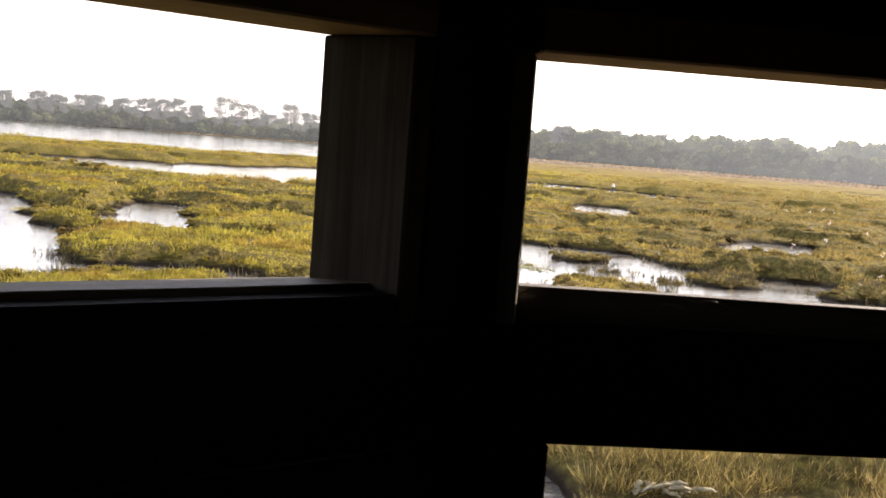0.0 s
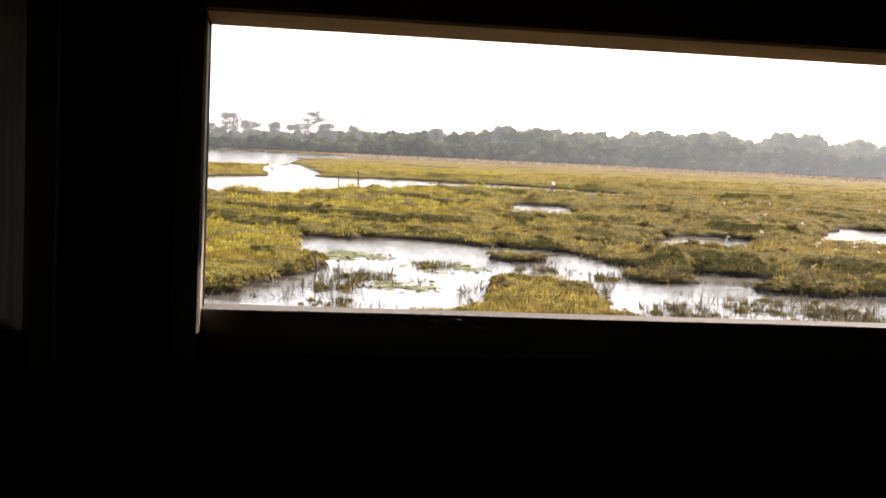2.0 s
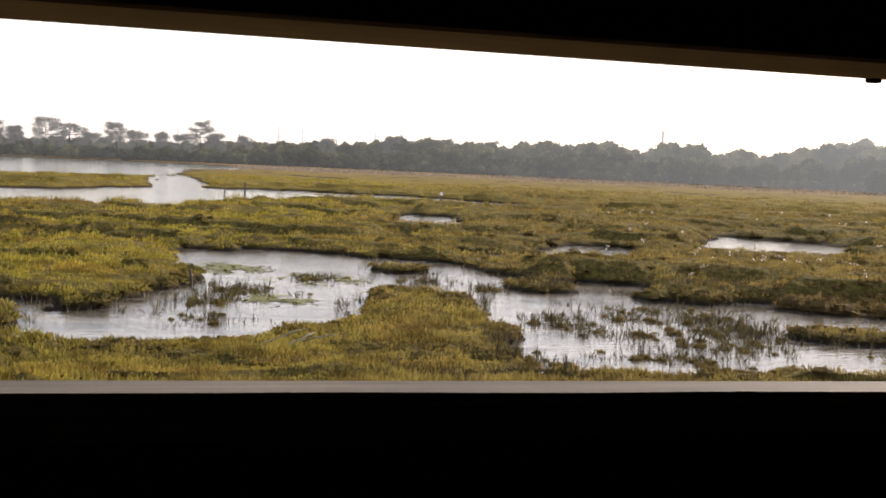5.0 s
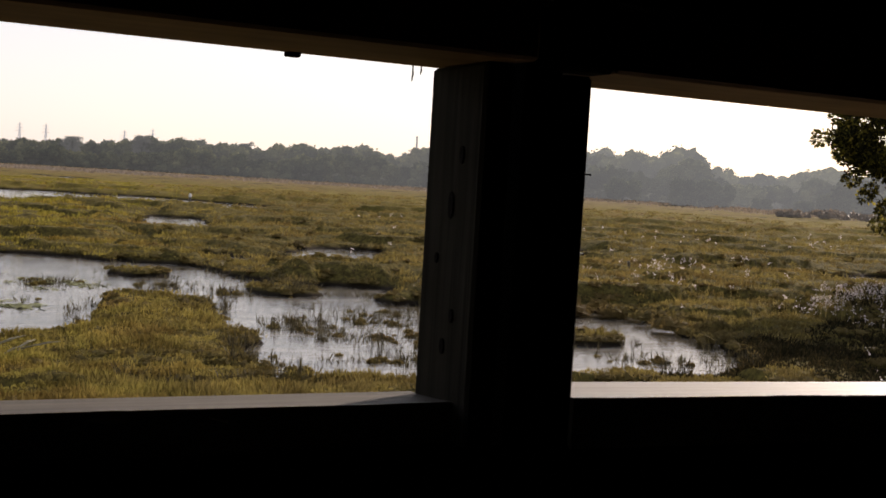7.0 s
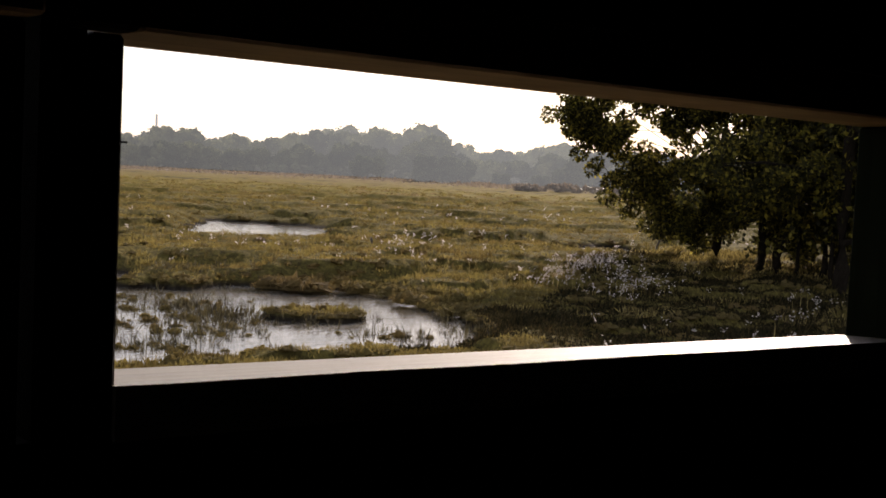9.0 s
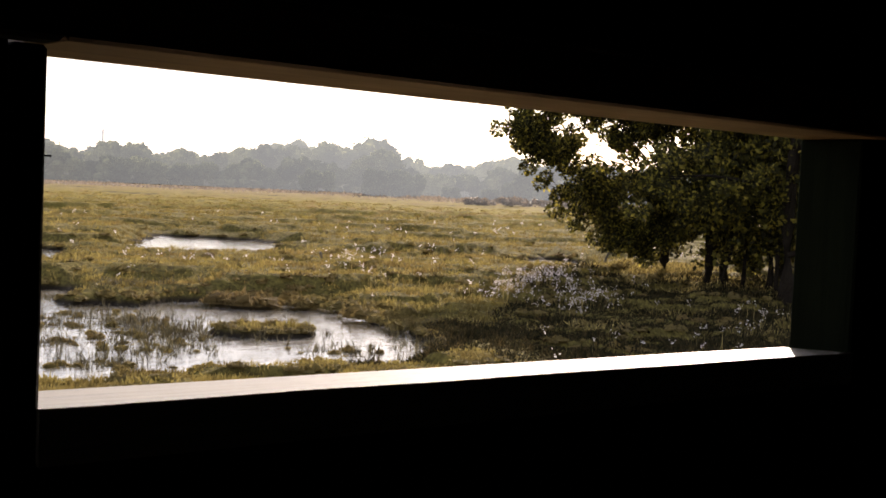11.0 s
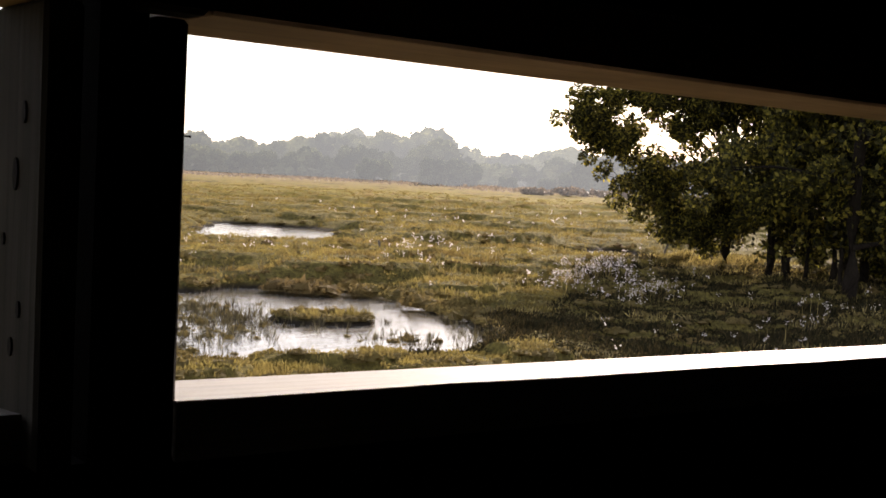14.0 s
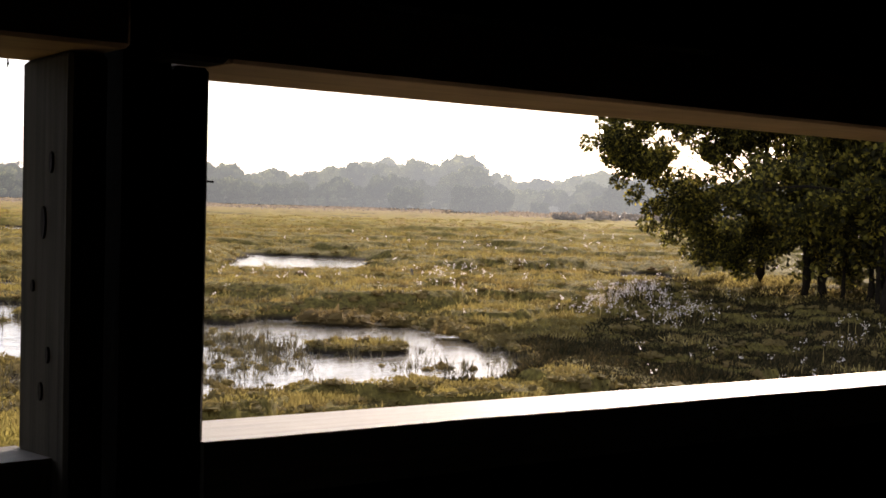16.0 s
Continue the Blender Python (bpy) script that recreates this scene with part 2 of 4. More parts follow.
WATER, n, l, p = shader("tidal_water")
p.inputs["Roughness"].default_value = 0.06
p.inputs["IOR"].default_value = 1.333
p.inputs["Specular IOR Level"].default_value = 0.5
geo = n.new("ShaderNodeNewGeometry")
mp = n.new("ShaderNodeMapping")
mp.inputs["Scale"].default_value = (0.5, 1.6, 1.0)
mp.inputs["Rotation"].default_value = (0, 0, radians(20))
l.new(geo.outputs["Position"], mp.inputs["Vector"])
w1 = noise_node(n, l, 3.5, 4.0, mp.outputs["Vector"], 0.55, 0.4)
w2 = noise_node(n, l, 0.55, 5.0, mp.outputs["Vector"], 0.6, 0.8)
l.new(ramp(n, l, w2.outputs["Fac"], ((0.40, (0.20, 0.19, 0.165)), (0.50, (0.11, 0.102, 0.084)), (0.60, (0.04, 0.036, 0.028)))).outputs["Color"], p.inputs["Base Color"])
bump(n, l, w1.outputs["Fac"], p, 0.55, 0.03)

ALGAE, n, l, p = shader("floating_algae")
geo = n.new("ShaderNodeNewGeometry")
a1 = noise_node(n, l, 2.5, 5.0, geo.outputs["Position"], 0.7)
l.new(ramp(n, l, a1.outputs["Fac"], ((0.3, (0.10, 0.11, 0.03)), (0.7, (0.26, 0.27, 0.09)))).outputs["Color"], p.inputs["Base Color"])
p.inputs["Roughness"].default_value = 0.6
bump(n, l, a1.outputs["Fac"], p, 0.5, 0.02)

HAZY_STEEL = leafy("steel_in_haze", ((0.0, (0.3, 0.3, 0.31)), (1.0, (0.38, 0.38, 0.39))), None, 0.0, 0.7, 0.2, haze_glow=0.36)
HAZY_STACK = leafy("concrete_in_haze", ((0.0, (0.3, 0.3, 0.3)), (1.0, (0.38, 0.38, 0.38))), None, 0.0, 0.9, 0.1, haze_glow=0.22)
CAP_WHITE, n, l, p = shader("plain_cap_white")
s1 = noise_node(n, l, 25.0, 4.0)
l.new(ramp(n, l, s1.outputs["Fac"], ((0.3, (0.6, 0.58, 0.53)), (0.7, (0.82, 0.81, 0.78)))).outputs["Color"], p.inputs["Base Color"])
p.inputs["Roughness"].default_value = 0.6

# ---- helpers for building ----


def part(name, bm, material, parent=None, label=""):
    me = bpy.data.meshes.new(name)
    bm.to_mesh(me)
    bm.free()
    me.materials.append(material)
    ob = new(name, me)
    if parent is not None:
        ob.parent = parent
    if label:
        ob["label"] = label
    return ob


def box_bm(x0, x1, y0, y1, z0, z1, bevel=0.004, bm=None):
    bm = bm or bmesh.new()
    r = bmesh.ops.create_cube(bm, size=1.0, matrix=Matrix.Translation(((x0 + x1) / 2, (y0 + y1) / 2, (z0 + z1) / 2))
                              @ Matrix.Diagonal((x1 - x0, y1 - y0, z1 - z0, 1)))
    if bevel:
        ed = list({e for v in r["verts"] for e in v.link_edges})
        bmesh.ops.bevel(bm, geom=ed, offset=bevel, segments=1, affect="EDGES")
    return bm


def tube_bm(points, radii, sides=8, bm=None):
    """A tapered limb through the points, closed at both ends."""
    bm = bm or bmesh.new()
    rings = []
    for i, (pt, r) in enumerate(zip(points, radii)):
        a = Vector(points[max(i - 1, 0)])
        b = Vector(points[min(i + 1, len(points) - 1)])
        q = (b - a).normalized().to_track_quat("Z", "Y").to_matrix()
        rings.append([bm.verts.new(Vector(pt) + q @ Vector((r * math.cos(k * math.tau / sides), r * math.sin(k * math.tau / sides), 0)))
                      for k in range(sides)])
    for a, b in zip(rings, rings[1:]):
        for k in range(sides):
            bm.faces.new((a[k], a[(k + 1) % sides], b[(k + 1) % sides], b[k]))
    bm.faces.new(rings[0][::-1])
    bm.faces.new(rings[-1])
    return bm


def mesh_np(name, verts, faces, material, parent=None, smooth=False):
    """A mesh from arrays: verts (N, 3), faces (M, 3 or 4)."""
    k = faces.shape[1]
    me = bpy.data.meshes.new(name)
    me.vertices.add(len(verts))
    me.vertices.foreach_set("co", np.ascontiguousarray(verts, dtype=np.float32).ravel())
    me.loops.add(faces.size)
    me.loops.foreach_set("vertex_index", np.ascontiguousarray(faces, dtype=np.int32).ravel())
    me.polygons.add(len(faces))
    me.polygons.foreach_set("loop_start", np.arange(0, faces.size, k, dtype=np.int32))
    me.polygons.foreach_set("use_smooth", np.full(len(faces), smooth))
    me.update(calc_edges=True)
    me.validate()
    me.materials.append(material)
    ob = new(name, me)
    if parent is not None:
        ob.parent = parent
    return ob


RNG = np.random.default_rng(7)


def leaves(name, pos, along, length, width, material, parent=None):
    """Lance-shaped leaves: from pos along the unit directions."""
    side = np.cross(along, RNG.normal(size=along.shape))
    side /= np.linalg.norm(side, axis=1, keepdims=True) + 1e-9
    L, W = np.asarray(length)[:, None], np.asarray(width)[:, None]
    v = np.stack([pos, pos + along * L * 0.5 + side * W * 0.5, pos + along * L, pos + along * L * 0.45 - side * W * 0.5], axis=1).reshape(-1, 3)
    f = np.arange(len(v)).reshape(-1, 4)
    return mesh_np(name, v, f, material, parent)


def blobs(name, c, rad, n_leaf, leaf, material, polar=(12, 45, 80, 115, 150), jitter=0.55, wide=0.6, rough=0.16, parent=None):
    """Bushy growth: a lumpy body at each place c with half sizes rad, clad in leaves that lie along it."""
    m, seg = len(c), 6
    th = np.radians(np.array(polar))[None, :, None]
    ph = (np.arange(seg) * math.tau / seg)[None, None, :] + RNG.uniform(0, 1, m)[:, None, None]
    th = np.broadcast_to(th, (m, len(polar), seg))
    ph = np.broadcast_to(ph, th.shape)
    dirs = np.stack([np.sin(th) * np.cos(ph), np.sin(th) * np.sin(ph), np.cos(th)], -1)
    body = c[:, None, None, :] + dirs * rad[:, None, None, :] * (0.84 + rough * RNG.normal(size=th.shape))[..., None]
    nv = len(polar) * seg
    ids = np.arange(nv).reshape(len(polar), seg)
    q = np.stack([ids[:-1], np.roll(ids, -1, 1)[:-1], np.roll(ids, -1, 1)[1:], ids[1:]], -1).reshape(-1, 4)[:, ::-1]
    bf = (q[None] + (np.arange(m) * nv)[:, None, None]).reshape(-1, 4)
    k = m * n_leaf
    u = unit(RNG.normal(size=(k, 3)))
    if max(polar) < 110:
        u[:, 2] = np.abs(u[:, 2])
    R = np.repeat(rad, n_leaf, axis=0)
    pos = np.repeat(c, n_leaf, axis=0) + u * R * RNG.uniform(0.8, 1.08, k)[:, None]
    nrm = unit(u / R * R.mean(1, keepdims=True) + jitter * RNG.normal(size=(k, 3)))
    al = unit(np.cross(nrm, RNG.normal(size=(k, 3))) + np.array([0, 0, 0.5]))
    sd = unit(np.cross(nrm, al))
    L = (np.repeat(leaf, n_leaf) * RNG.uniform(0.6, 1.4, k))[:, None]
    W = L * wide * 0.5
    lv = np.stack([pos - al * L * 0.5, pos + sd * W, pos + al * L * 0.5, pos - sd * W], 1).reshape(-1, 3)
    lf = np.arange(k * 4).reshape(-1, 4) + m * nv
    return mesh_np(name, np.concatenate([body.reshape(-1, 3), lv]), np.concatenate([bf, lf]), material, parent)


def unit(v):
    return v / (np.linalg.norm(v, axis=1, keepdims=True) + 1e-9)


def hash2(ix, iy, seed):
    h = np.sin(ix * 127.1 + iy * 311.7 + seed * 74.7) * 43758.5453
    return h - np.floor(h)


def vnoise(x, y, seed=0):
    """Smooth noise from 0 to 1, one unit a cell."""
    ix, iy = np.floor(x), np.floor(y)
    fx, fy = x - ix, y - iy
    fx, fy = fx * fx * (3 - 2 * fx), fy * fy * (3 - 2 * fy)
    a, b = hash2(ix, iy, seed), hash2(ix + 1, iy, seed)
    c, d = hash2(ix, iy + 1, seed), hash2(ix + 1, iy + 1, seed)
    return (a * (1 - fx) + b * fx) * (1 - fy) + (c * (1 - fx) + d * fx) * fy


def fbm(x, y, seed=0, octaves=4):
    s, a, t = 0.0, 1.0, 0.0
    for o in range(octaves):
        s = s + a * vnoise(x * 2 ** o, y * 2 ** o, seed + o * 13)
        t += a
        a *= 0.5
    return s / t


# ---- the lie of the marsh: water and islands as ovals (x, y, half width, half depth, heading) ----
ESTUARY = [(-78, 185, 76, 62, -15), (-33, 210, 40, 76, -7), (-15, 184, 17, 44, -3), (-8, 234, 18, 60, -1), (-115, 292, 120, 130, -21), (-15, 312, 44, 80, -3),
           (15, 312, 50, 12, 3)]
SPIT = [(-2.4, 107.5, 7.0, 8.5, -1), (-6.2, 111.3, 15.37, 10.31, -3), (-41.1, 114.7, 43.16, 16.67, -10), (-16.1, 113.8, 21.12, 13.07, -6)]
CHANNEL = [(-13.6, 83.6, 4, 7.97, -9), (-7.7, 78.1, 9.7, 8.7, -5), (-2.3, 81.3, 7.2, 14.59, -1), (0.1, 83.3, 3.4, 15.63, 0), (6.2, 95.5, 9.2, 13.2, 4),
           (13.7, 101.2, 8.6, 11.51, 7), (18.9, 101.2, 9.2, 8.65, 10), (25.3, 93.7, 7.3, 8.43, 14), (28.1, 89.5, 4.9, 6.86, 16), (-30.9, 80.2, 16, 9.94, -20),
           (5.4, 124.0, 1.3, 33.5, 1)]
POOLS = [(15.0, 57.2, 1.4, 6.2, 14), (16.8, 63.6, 1.0, 5.5, 14), (17.6, 41.6, 1.7, 4.8, 21), (29.2, 47.2, 3.0, 7.4, 28), (26.2, 43.0, 2.2, 2.8, 31),
         (38.2, 33.8, 1.5, 5.5, 48), (-5.2, 39.8, 0.9, 5.4, -6), (-11.2, 38.5, 2.0, 6.6, -15), (-8.2, 29.5, 1.7, 4.6, -14), (-6.4, 23.6, 1.5, 3.0, -14),
         (-2.9, 24.2, 1.7, 0.25, -6), (-3.2, 19.0, 2.4, 0.55, 0), (5.7, 15.4, 1.1, 0.5, 20), (1.4, 8.9, 0.8, 1.4, 9)]
LAGOON = [(5.0, 35.2, 2.7, 4.4, 5), (13.0, 29.4, 1.0, 1.4, 24), (8.9, 34.0, 2.3, 2.6, 12), (4.3, 29.4, 2.3, 5.0, 6), (9.4, 29.8, 1.9, 4.2, 16), (2.6, 24.2, 2.3, 3.4, 5), (0.4, 21.2, 2.5, 2.2, 0),
          (9.9, 24.6, 2.3, 4.6, 20), (12.4, 22.6, 3.6, 3.3, 25), (16.2, 23.2, 2.6, 2.4, 33), (9.6, 18.2, 2.4, 3.1, 25), (13.0, 17.7, 2.8, 3.1, 32), (16.0, 18.8, 1.2, 2.2, 38), (14.9, 17.0, 1.1, 1.6, 38)]
ISLANDS = [(0.8, 16.4, 2.4, 1.3, 5), (3.7, 17.6, 2.2, 1.7, 12), (5.5, 19.4, 1.5, 2.4, 14), (6.6, 22.6, 1.15, 2.4, 14), (7.3, 25.4, 0.9, 1.2, 15), (5.5, 16.9, 1.3, 1.3, 16),
           (8.5, 33.4, 0.75, 0.8, 13), (11.3, 28.8, 0.9, 0.9, 20), (14.7, 19.9, 0.95, 0.6, 34), (15.9, 28.4, 1.8, 1.2, 29), (-3.2, 21.6, 1.8, 1.5, -8)]
SEDGE = [(12.4, 24.2, 1.4, 0.8, 27), (12.2, 20.4, 1.2, 0.9, 30), (13.6, 23.2, 0.9, 0.7, 28), (11.6, 22.7, 1.5, 0.8, 25), (13.0, 21.6, 0.8, 0.9, 30), (11.3, 19.2, 1.1, 1.0, 29), (9.6, 17.6, 1.3, 0.7, 28), (7.4, 17.2, 0.6, 0.9, 23), (9.3, 22.0, 0.8, 1.0, 22),
         (3.4, 27.6, 0.9, 1.2, 7), (2.2, 25.2, 0.8, 0.9, 3), (1.9, 22.6, 0.8, 0.8, 3), (5.4, 30.8, 0.8, 0.8, 9), (9.6, 28.4, 0.5, 0.8, 17), (8.4, 30.6, 0.7, 0.7, 15),
         (15.2, 27.2, 1.6, 1.0, 29), (10.2, 20.6, 1.0, 0.8, 26), (14.2, 17.0, 0.9, 0.6, 38), (11.2, 28.2, 0.8, 0.6, 20)]


FLAT = [(36.0, 31.6, 2.8, 5.5, 48)]          # low ground before the pool by the oaks
BANK = [(16.6, 25.2), (17.4, 24.5), (18.1, 23.7), (18.8, 22.9), (19.4, 22.0), (18.4, 20.6), (17.8, 19.2)]          # dark bushes on the lagoon's bank


def oval(x, y, ovals):
    """How far inside the nearest of the ovals, about in metres; negative outside."""
    best = np.full(np.shape(x), -1e3)
    for cx, cy, a, b, h in ovals:
        ch, sh = math.cos(radians(h)), math.sin(radians(h))
        dx, dy = x - cx, y - cy
        u, v = dx * ch - dy * sh, dx * sh + dy * ch
        q = np.maximum(np.sqrt((u / a) ** 2 + (v / b) ** 2), 1e-3)
        slope = np.maximum(np.sqrt((u / a ** 2) ** 2 + (v / b ** 2) ** 2) / q, 1e-4)
        best = np.maximum(best, np.clip((1 - q) / slope, -60, min(a, b)))
    return best


def wetness(x, y):
    """Positive over water, negative on the marsh, about in metres from the shore."""
    d = np.hypot(x, y)
    wob = (fbm(x / 2.4, y / 3.4, 3) - 0.5) * 1.7 + (fbm(x / 0.8, y / 0.9, 9, 3) - 0.5) * 1.0
    w = np.maximum(oval(x, y, LAGOON) + 0.35, oval(x, y, POOLS) + 0.2 + 0.009 * d) + wob * np.clip(d / 28, 0.4, 1.2)
    far = np.maximum(np.minimum(oval(x, y, ESTUARY) + 1.5, -oval(x, y, SPIT) - 1.0), oval(x, y, CHANNEL) + 1.9)
    w = np.maximum(w, far + wob * 1.6)
    return np.minimum(w, -oval(x, y, ISLANDS) - wob * 0.45)


def terraces(x, y):
    """Low terraces with steep fronts, long and lobed."""
    a, b = x / 8.0 + 0.9 * fbm(x / 7, y / 7, 111, 2), y / 6.5 + 0.9 * fbm(x / 7, y / 7, 113, 2)
    far = np.clip((np.hypot(x, y) - 45) / 60, 0, 1) * 0.07
    return (np.clip((fbm(a, b, 121, 4) - 0.45) / 0.006, 0, 1) * (0.22 + far) + np.clip((fbm(a * 1.2, b * 1.2, 125, 4) - 0.53) / 0.006, 0, 1) * (0.19 + far)
            + np.clip((fbm(x / 2.6, y / 2.0, 127, 4) - 0.53) / 0.02, 0, 1) * 0.10)


def height(x, y, w=None):
    """The ground's height."""
    d = np.hypot(x, y)
    w = wetness(x, y) if w is None else w
    t = np.clip((0.05 - w) / 0.16, 0, 1)
    t = t * t * (3 - 2 * t)
    lumps = (fbm(x / 1.0, y / 1.0, 21, 3) - 0.5) * 0.07 + (fbm(x / 7.0, y / 5.0, 31, 3) - 0.5) * 0.08
    # narrow winding creeks
    wx, wy = x / 10 + 1.2 * fbm(x / 14, y / 14, 41, 2), y / 6.5 + 1.2 * fbm(x / 14, y / 14, 47, 2)
    ridge = np.abs(fbm(wx, wy, 51, 2) - 0.5)
    creek = np.clip(2.2 - ridge / 0.022, 0, 1) * np.clip((d - 26) / 12, 0, 1) * (fbm(x / 22, y / 14, 61, 2) > 0.38)
    rise = np.clip((x * 0.8 + y * 0.35 - 26) / 12, 0, 1) * np.clip(1 - (y - 25) / 8, 0, 1) * 0.35
    top = 0.14 + lumps + terraces(x, y) * np.clip((-w - 0.05) / (0.5 + 0.015 * d), 0, 1) * np.clip((200 - d) / 80, 0.2, 1) * np.clip(0.3 - oval(x, y, ISLANDS), 0.25, 1) * np.clip(0.3 - oval(x, y, FLAT), 0.05, 1) + rise - (0.24 + 0.14 * np.clip((d - 35) / 60, 0, 1)) * creek
    near = np.clip((9 - d) / 4, 0, 1)
    bed = np.clip(-0.10 + 0.30 * (fbm(x / 2.2, y / 4.5, 131, 4) - 0.36), -0.2, -0.02) - 0.1 * np.clip((d - 60) / 20, 0, 1)
    return bed + (top - bed) * t - near * 0.1


# ---- ground: one sheet to the horizon ----
az = np.radians(np.concatenate([np.arange(-180, -24, 6.0), np.arange(-22, 66, 0.24), np.arange(70, 180, 6.0)]))
rad = np.concatenate([[0.05, 2.0, 4.0, 6.0], np.geomspace(7, 14, 36), np.geomspace(14.1, 130, 640), np.geomspace(131, 520, 90), np.geomspace(560, 4800, 12)])
A, R = np.meshgrid(az, rad)
GX, GY = R * np.sin(A), R * np.cos(A)
GZ = height(GX, GY)
GZ = np.where(R > 520, 0.3, GZ)
na, nr = len(az), len(rad)
idx = np.arange(na * nr).reshape(nr, na)
nxt = np.roll(idx, -1, axis=1)
quads = np.stack([idx[:-1], nxt[:-1], nxt[1:], idx[1:]], axis=-1).reshape(-1, 4)
ground = mesh_np("ground", np.stack([GX, GY, GZ], -1).reshape(-1, 3), quads[:, ::-1], GROUND, None, True)
tagged(ground, "flat saltmarsh of mud and low growth with winding creeks", "ground", kind="structure")

bm = bmesh.new()
bmesh.ops.create_circle(bm, cap_ends=True, segments=96, radius=520)
water = part("water", bm, WATER)
tagged(water, "shallow rippled tidal water shining under the sky", "water", kind="structure")

# ---- the hide ----
IN, OUT = 0.0, 0.10          # inner and outer face of the front wall


def board(name, x0, x1, y0, y1, z0, z1, mat, parent, bevel=0.004, label=""):
    return part(name, box_bm(x0, x1, y0, y1, z0, z1, bevel), mat, parent, label)


def sill_bm(x0, x1, z_in0, z_in1, drop, y0, y1, thick, seed, chip):
    """A sill board whose inner edge is split and chipped; it falls by drop towards the outside."""
    bm = bmesh.new()
    n = int((x1 - x0) / 0.004)
    xs = np.linspace(x0, x1, n)
    chip = chip * (1 + (0.6 if chip > 0.6 else 0.0) * np.clip((xs - x0) / (x1 - x0) * 6 - 3.2, 0, 1))
    ragged = np.clip(fbm(xs * 12, xs * 0, seed, 3) - 0.56, 0, 0.2) * 0.02 * chip * (vnoise(xs * 5, xs * 0, seed + 5) > 0.45)
    ragged += vnoise(xs * 26, xs * 0, seed + 2) * fbm(xs * 9, xs * 0, seed + 4, 2) * 0.004 * chip
    down = 0.002 + vnoise(xs * 34, xs * 0 + 3, seed + 3) * 0.006 * chip * np.clip(ragged / 0.012, 0.1, 1)
    rows = []
    for x, c, dn in zip(xs, ragged, down):
        zi = z_in0 + (z_in1 - z_in0) * (x - x0) / (x1 - x0)
        zt = zi - drop
        wob = 0.0003 * math.sin(x * 17 + seed)
        rows.append([bm.verts.new(v) for v in ((x, y1, zt), (x, y1 - 0.02, zt + 0.001), (x, y0 + c * 0.8 + 0.001, zi + wob), (x, y0 + c * 0.7, zi - dn),
                                               (x, y0 + c * 0.3, zi - dn * 1.6 - 0.006), (x, y0, zi - thick), (x, y1, zi - thick))])
    for a, b in zip(rows, rows[1:]):
        for k in range(7):
            bm.faces.new((a[k], a[(k + 1) % 7], b[(k + 1) % 7], b[k]))
    bm.faces.new(rows[0][::-1])
    bm.faces.new(rows[-1])
    bmesh.ops.recalc_face_normals(bm, faces=bm.faces)
    return bm


def slot_window(name, x0, x1, zb0, zb1, zt, depth, sill_depth, mats, label, seed, chip, splay=0.0, drop=0.007, inset=0.0, dull=True):
    """An unglazed viewing slot: sill, head board and two jamb boards round the opening."""
    w = tagged(new(name), label, "window", kind="structure")
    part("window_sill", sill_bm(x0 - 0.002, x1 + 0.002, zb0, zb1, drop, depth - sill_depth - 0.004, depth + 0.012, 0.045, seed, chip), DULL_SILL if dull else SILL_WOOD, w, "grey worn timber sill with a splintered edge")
    board("head_board", x0 - (0.002 if inset else 0.03), x1 + 0.03, 0.001 - inset, depth + 0.006, zt, zt + 0.054, HEAD_WOOD, w, 0.003, "brown timber head board")
    for side, mat in ((0, mats[0]), (1, mats[1])):
        xa = x0 if side == 0 else x1
        s = -1 if side == 0 else 1
        bm = box_bm(min(xa, xa + s * 0.028), max(xa, xa + s * 0.028), 0.0015, depth + 0.001, min(zb0, zb1) - 0.046, zt - 0.001, 0.003)
        if splay and side == 1:
            for v in bm.verts:
                v.co.x -= splay * v.co.y / depth
        part("jamb", bm, mat, w, "rough sawn upright board with dark knots")
    return w


Z_TOP, Z_FLOOR, Z_CEIL = 3.332, 1.62, 3.70
# front wall: apron, low slot, posts and the boarding above
front = tagged(new("wall_front"), "dark timber front wall of a bird hide", "wall", kind="structure")
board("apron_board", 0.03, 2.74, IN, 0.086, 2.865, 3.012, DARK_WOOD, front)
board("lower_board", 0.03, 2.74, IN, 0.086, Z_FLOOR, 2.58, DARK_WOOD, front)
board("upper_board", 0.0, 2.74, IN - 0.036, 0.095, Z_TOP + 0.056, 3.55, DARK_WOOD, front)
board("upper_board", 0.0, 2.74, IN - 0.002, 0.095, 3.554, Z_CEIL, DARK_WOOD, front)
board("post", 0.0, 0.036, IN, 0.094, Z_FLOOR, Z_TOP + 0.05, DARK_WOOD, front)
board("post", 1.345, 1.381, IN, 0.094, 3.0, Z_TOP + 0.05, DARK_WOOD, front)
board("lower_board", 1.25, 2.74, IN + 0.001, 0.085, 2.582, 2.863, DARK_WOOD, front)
# added dark blocks that hide the bright ends of the head boards
board("dark_end_block", 0.02, 0.0628, -0.035, 0.0, Z_TOP - 0.001, Z_TOP + 0.0555, DARK_WOOD, front)
board("dark_end_block", 1.36, 1.4088, -0.035, 0.0, Z_TOP - 0.004, Z_TOP + 0.0555, DARK_WOOD, front)
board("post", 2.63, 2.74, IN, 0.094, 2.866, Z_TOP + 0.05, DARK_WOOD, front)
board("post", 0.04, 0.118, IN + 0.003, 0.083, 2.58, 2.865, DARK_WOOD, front)

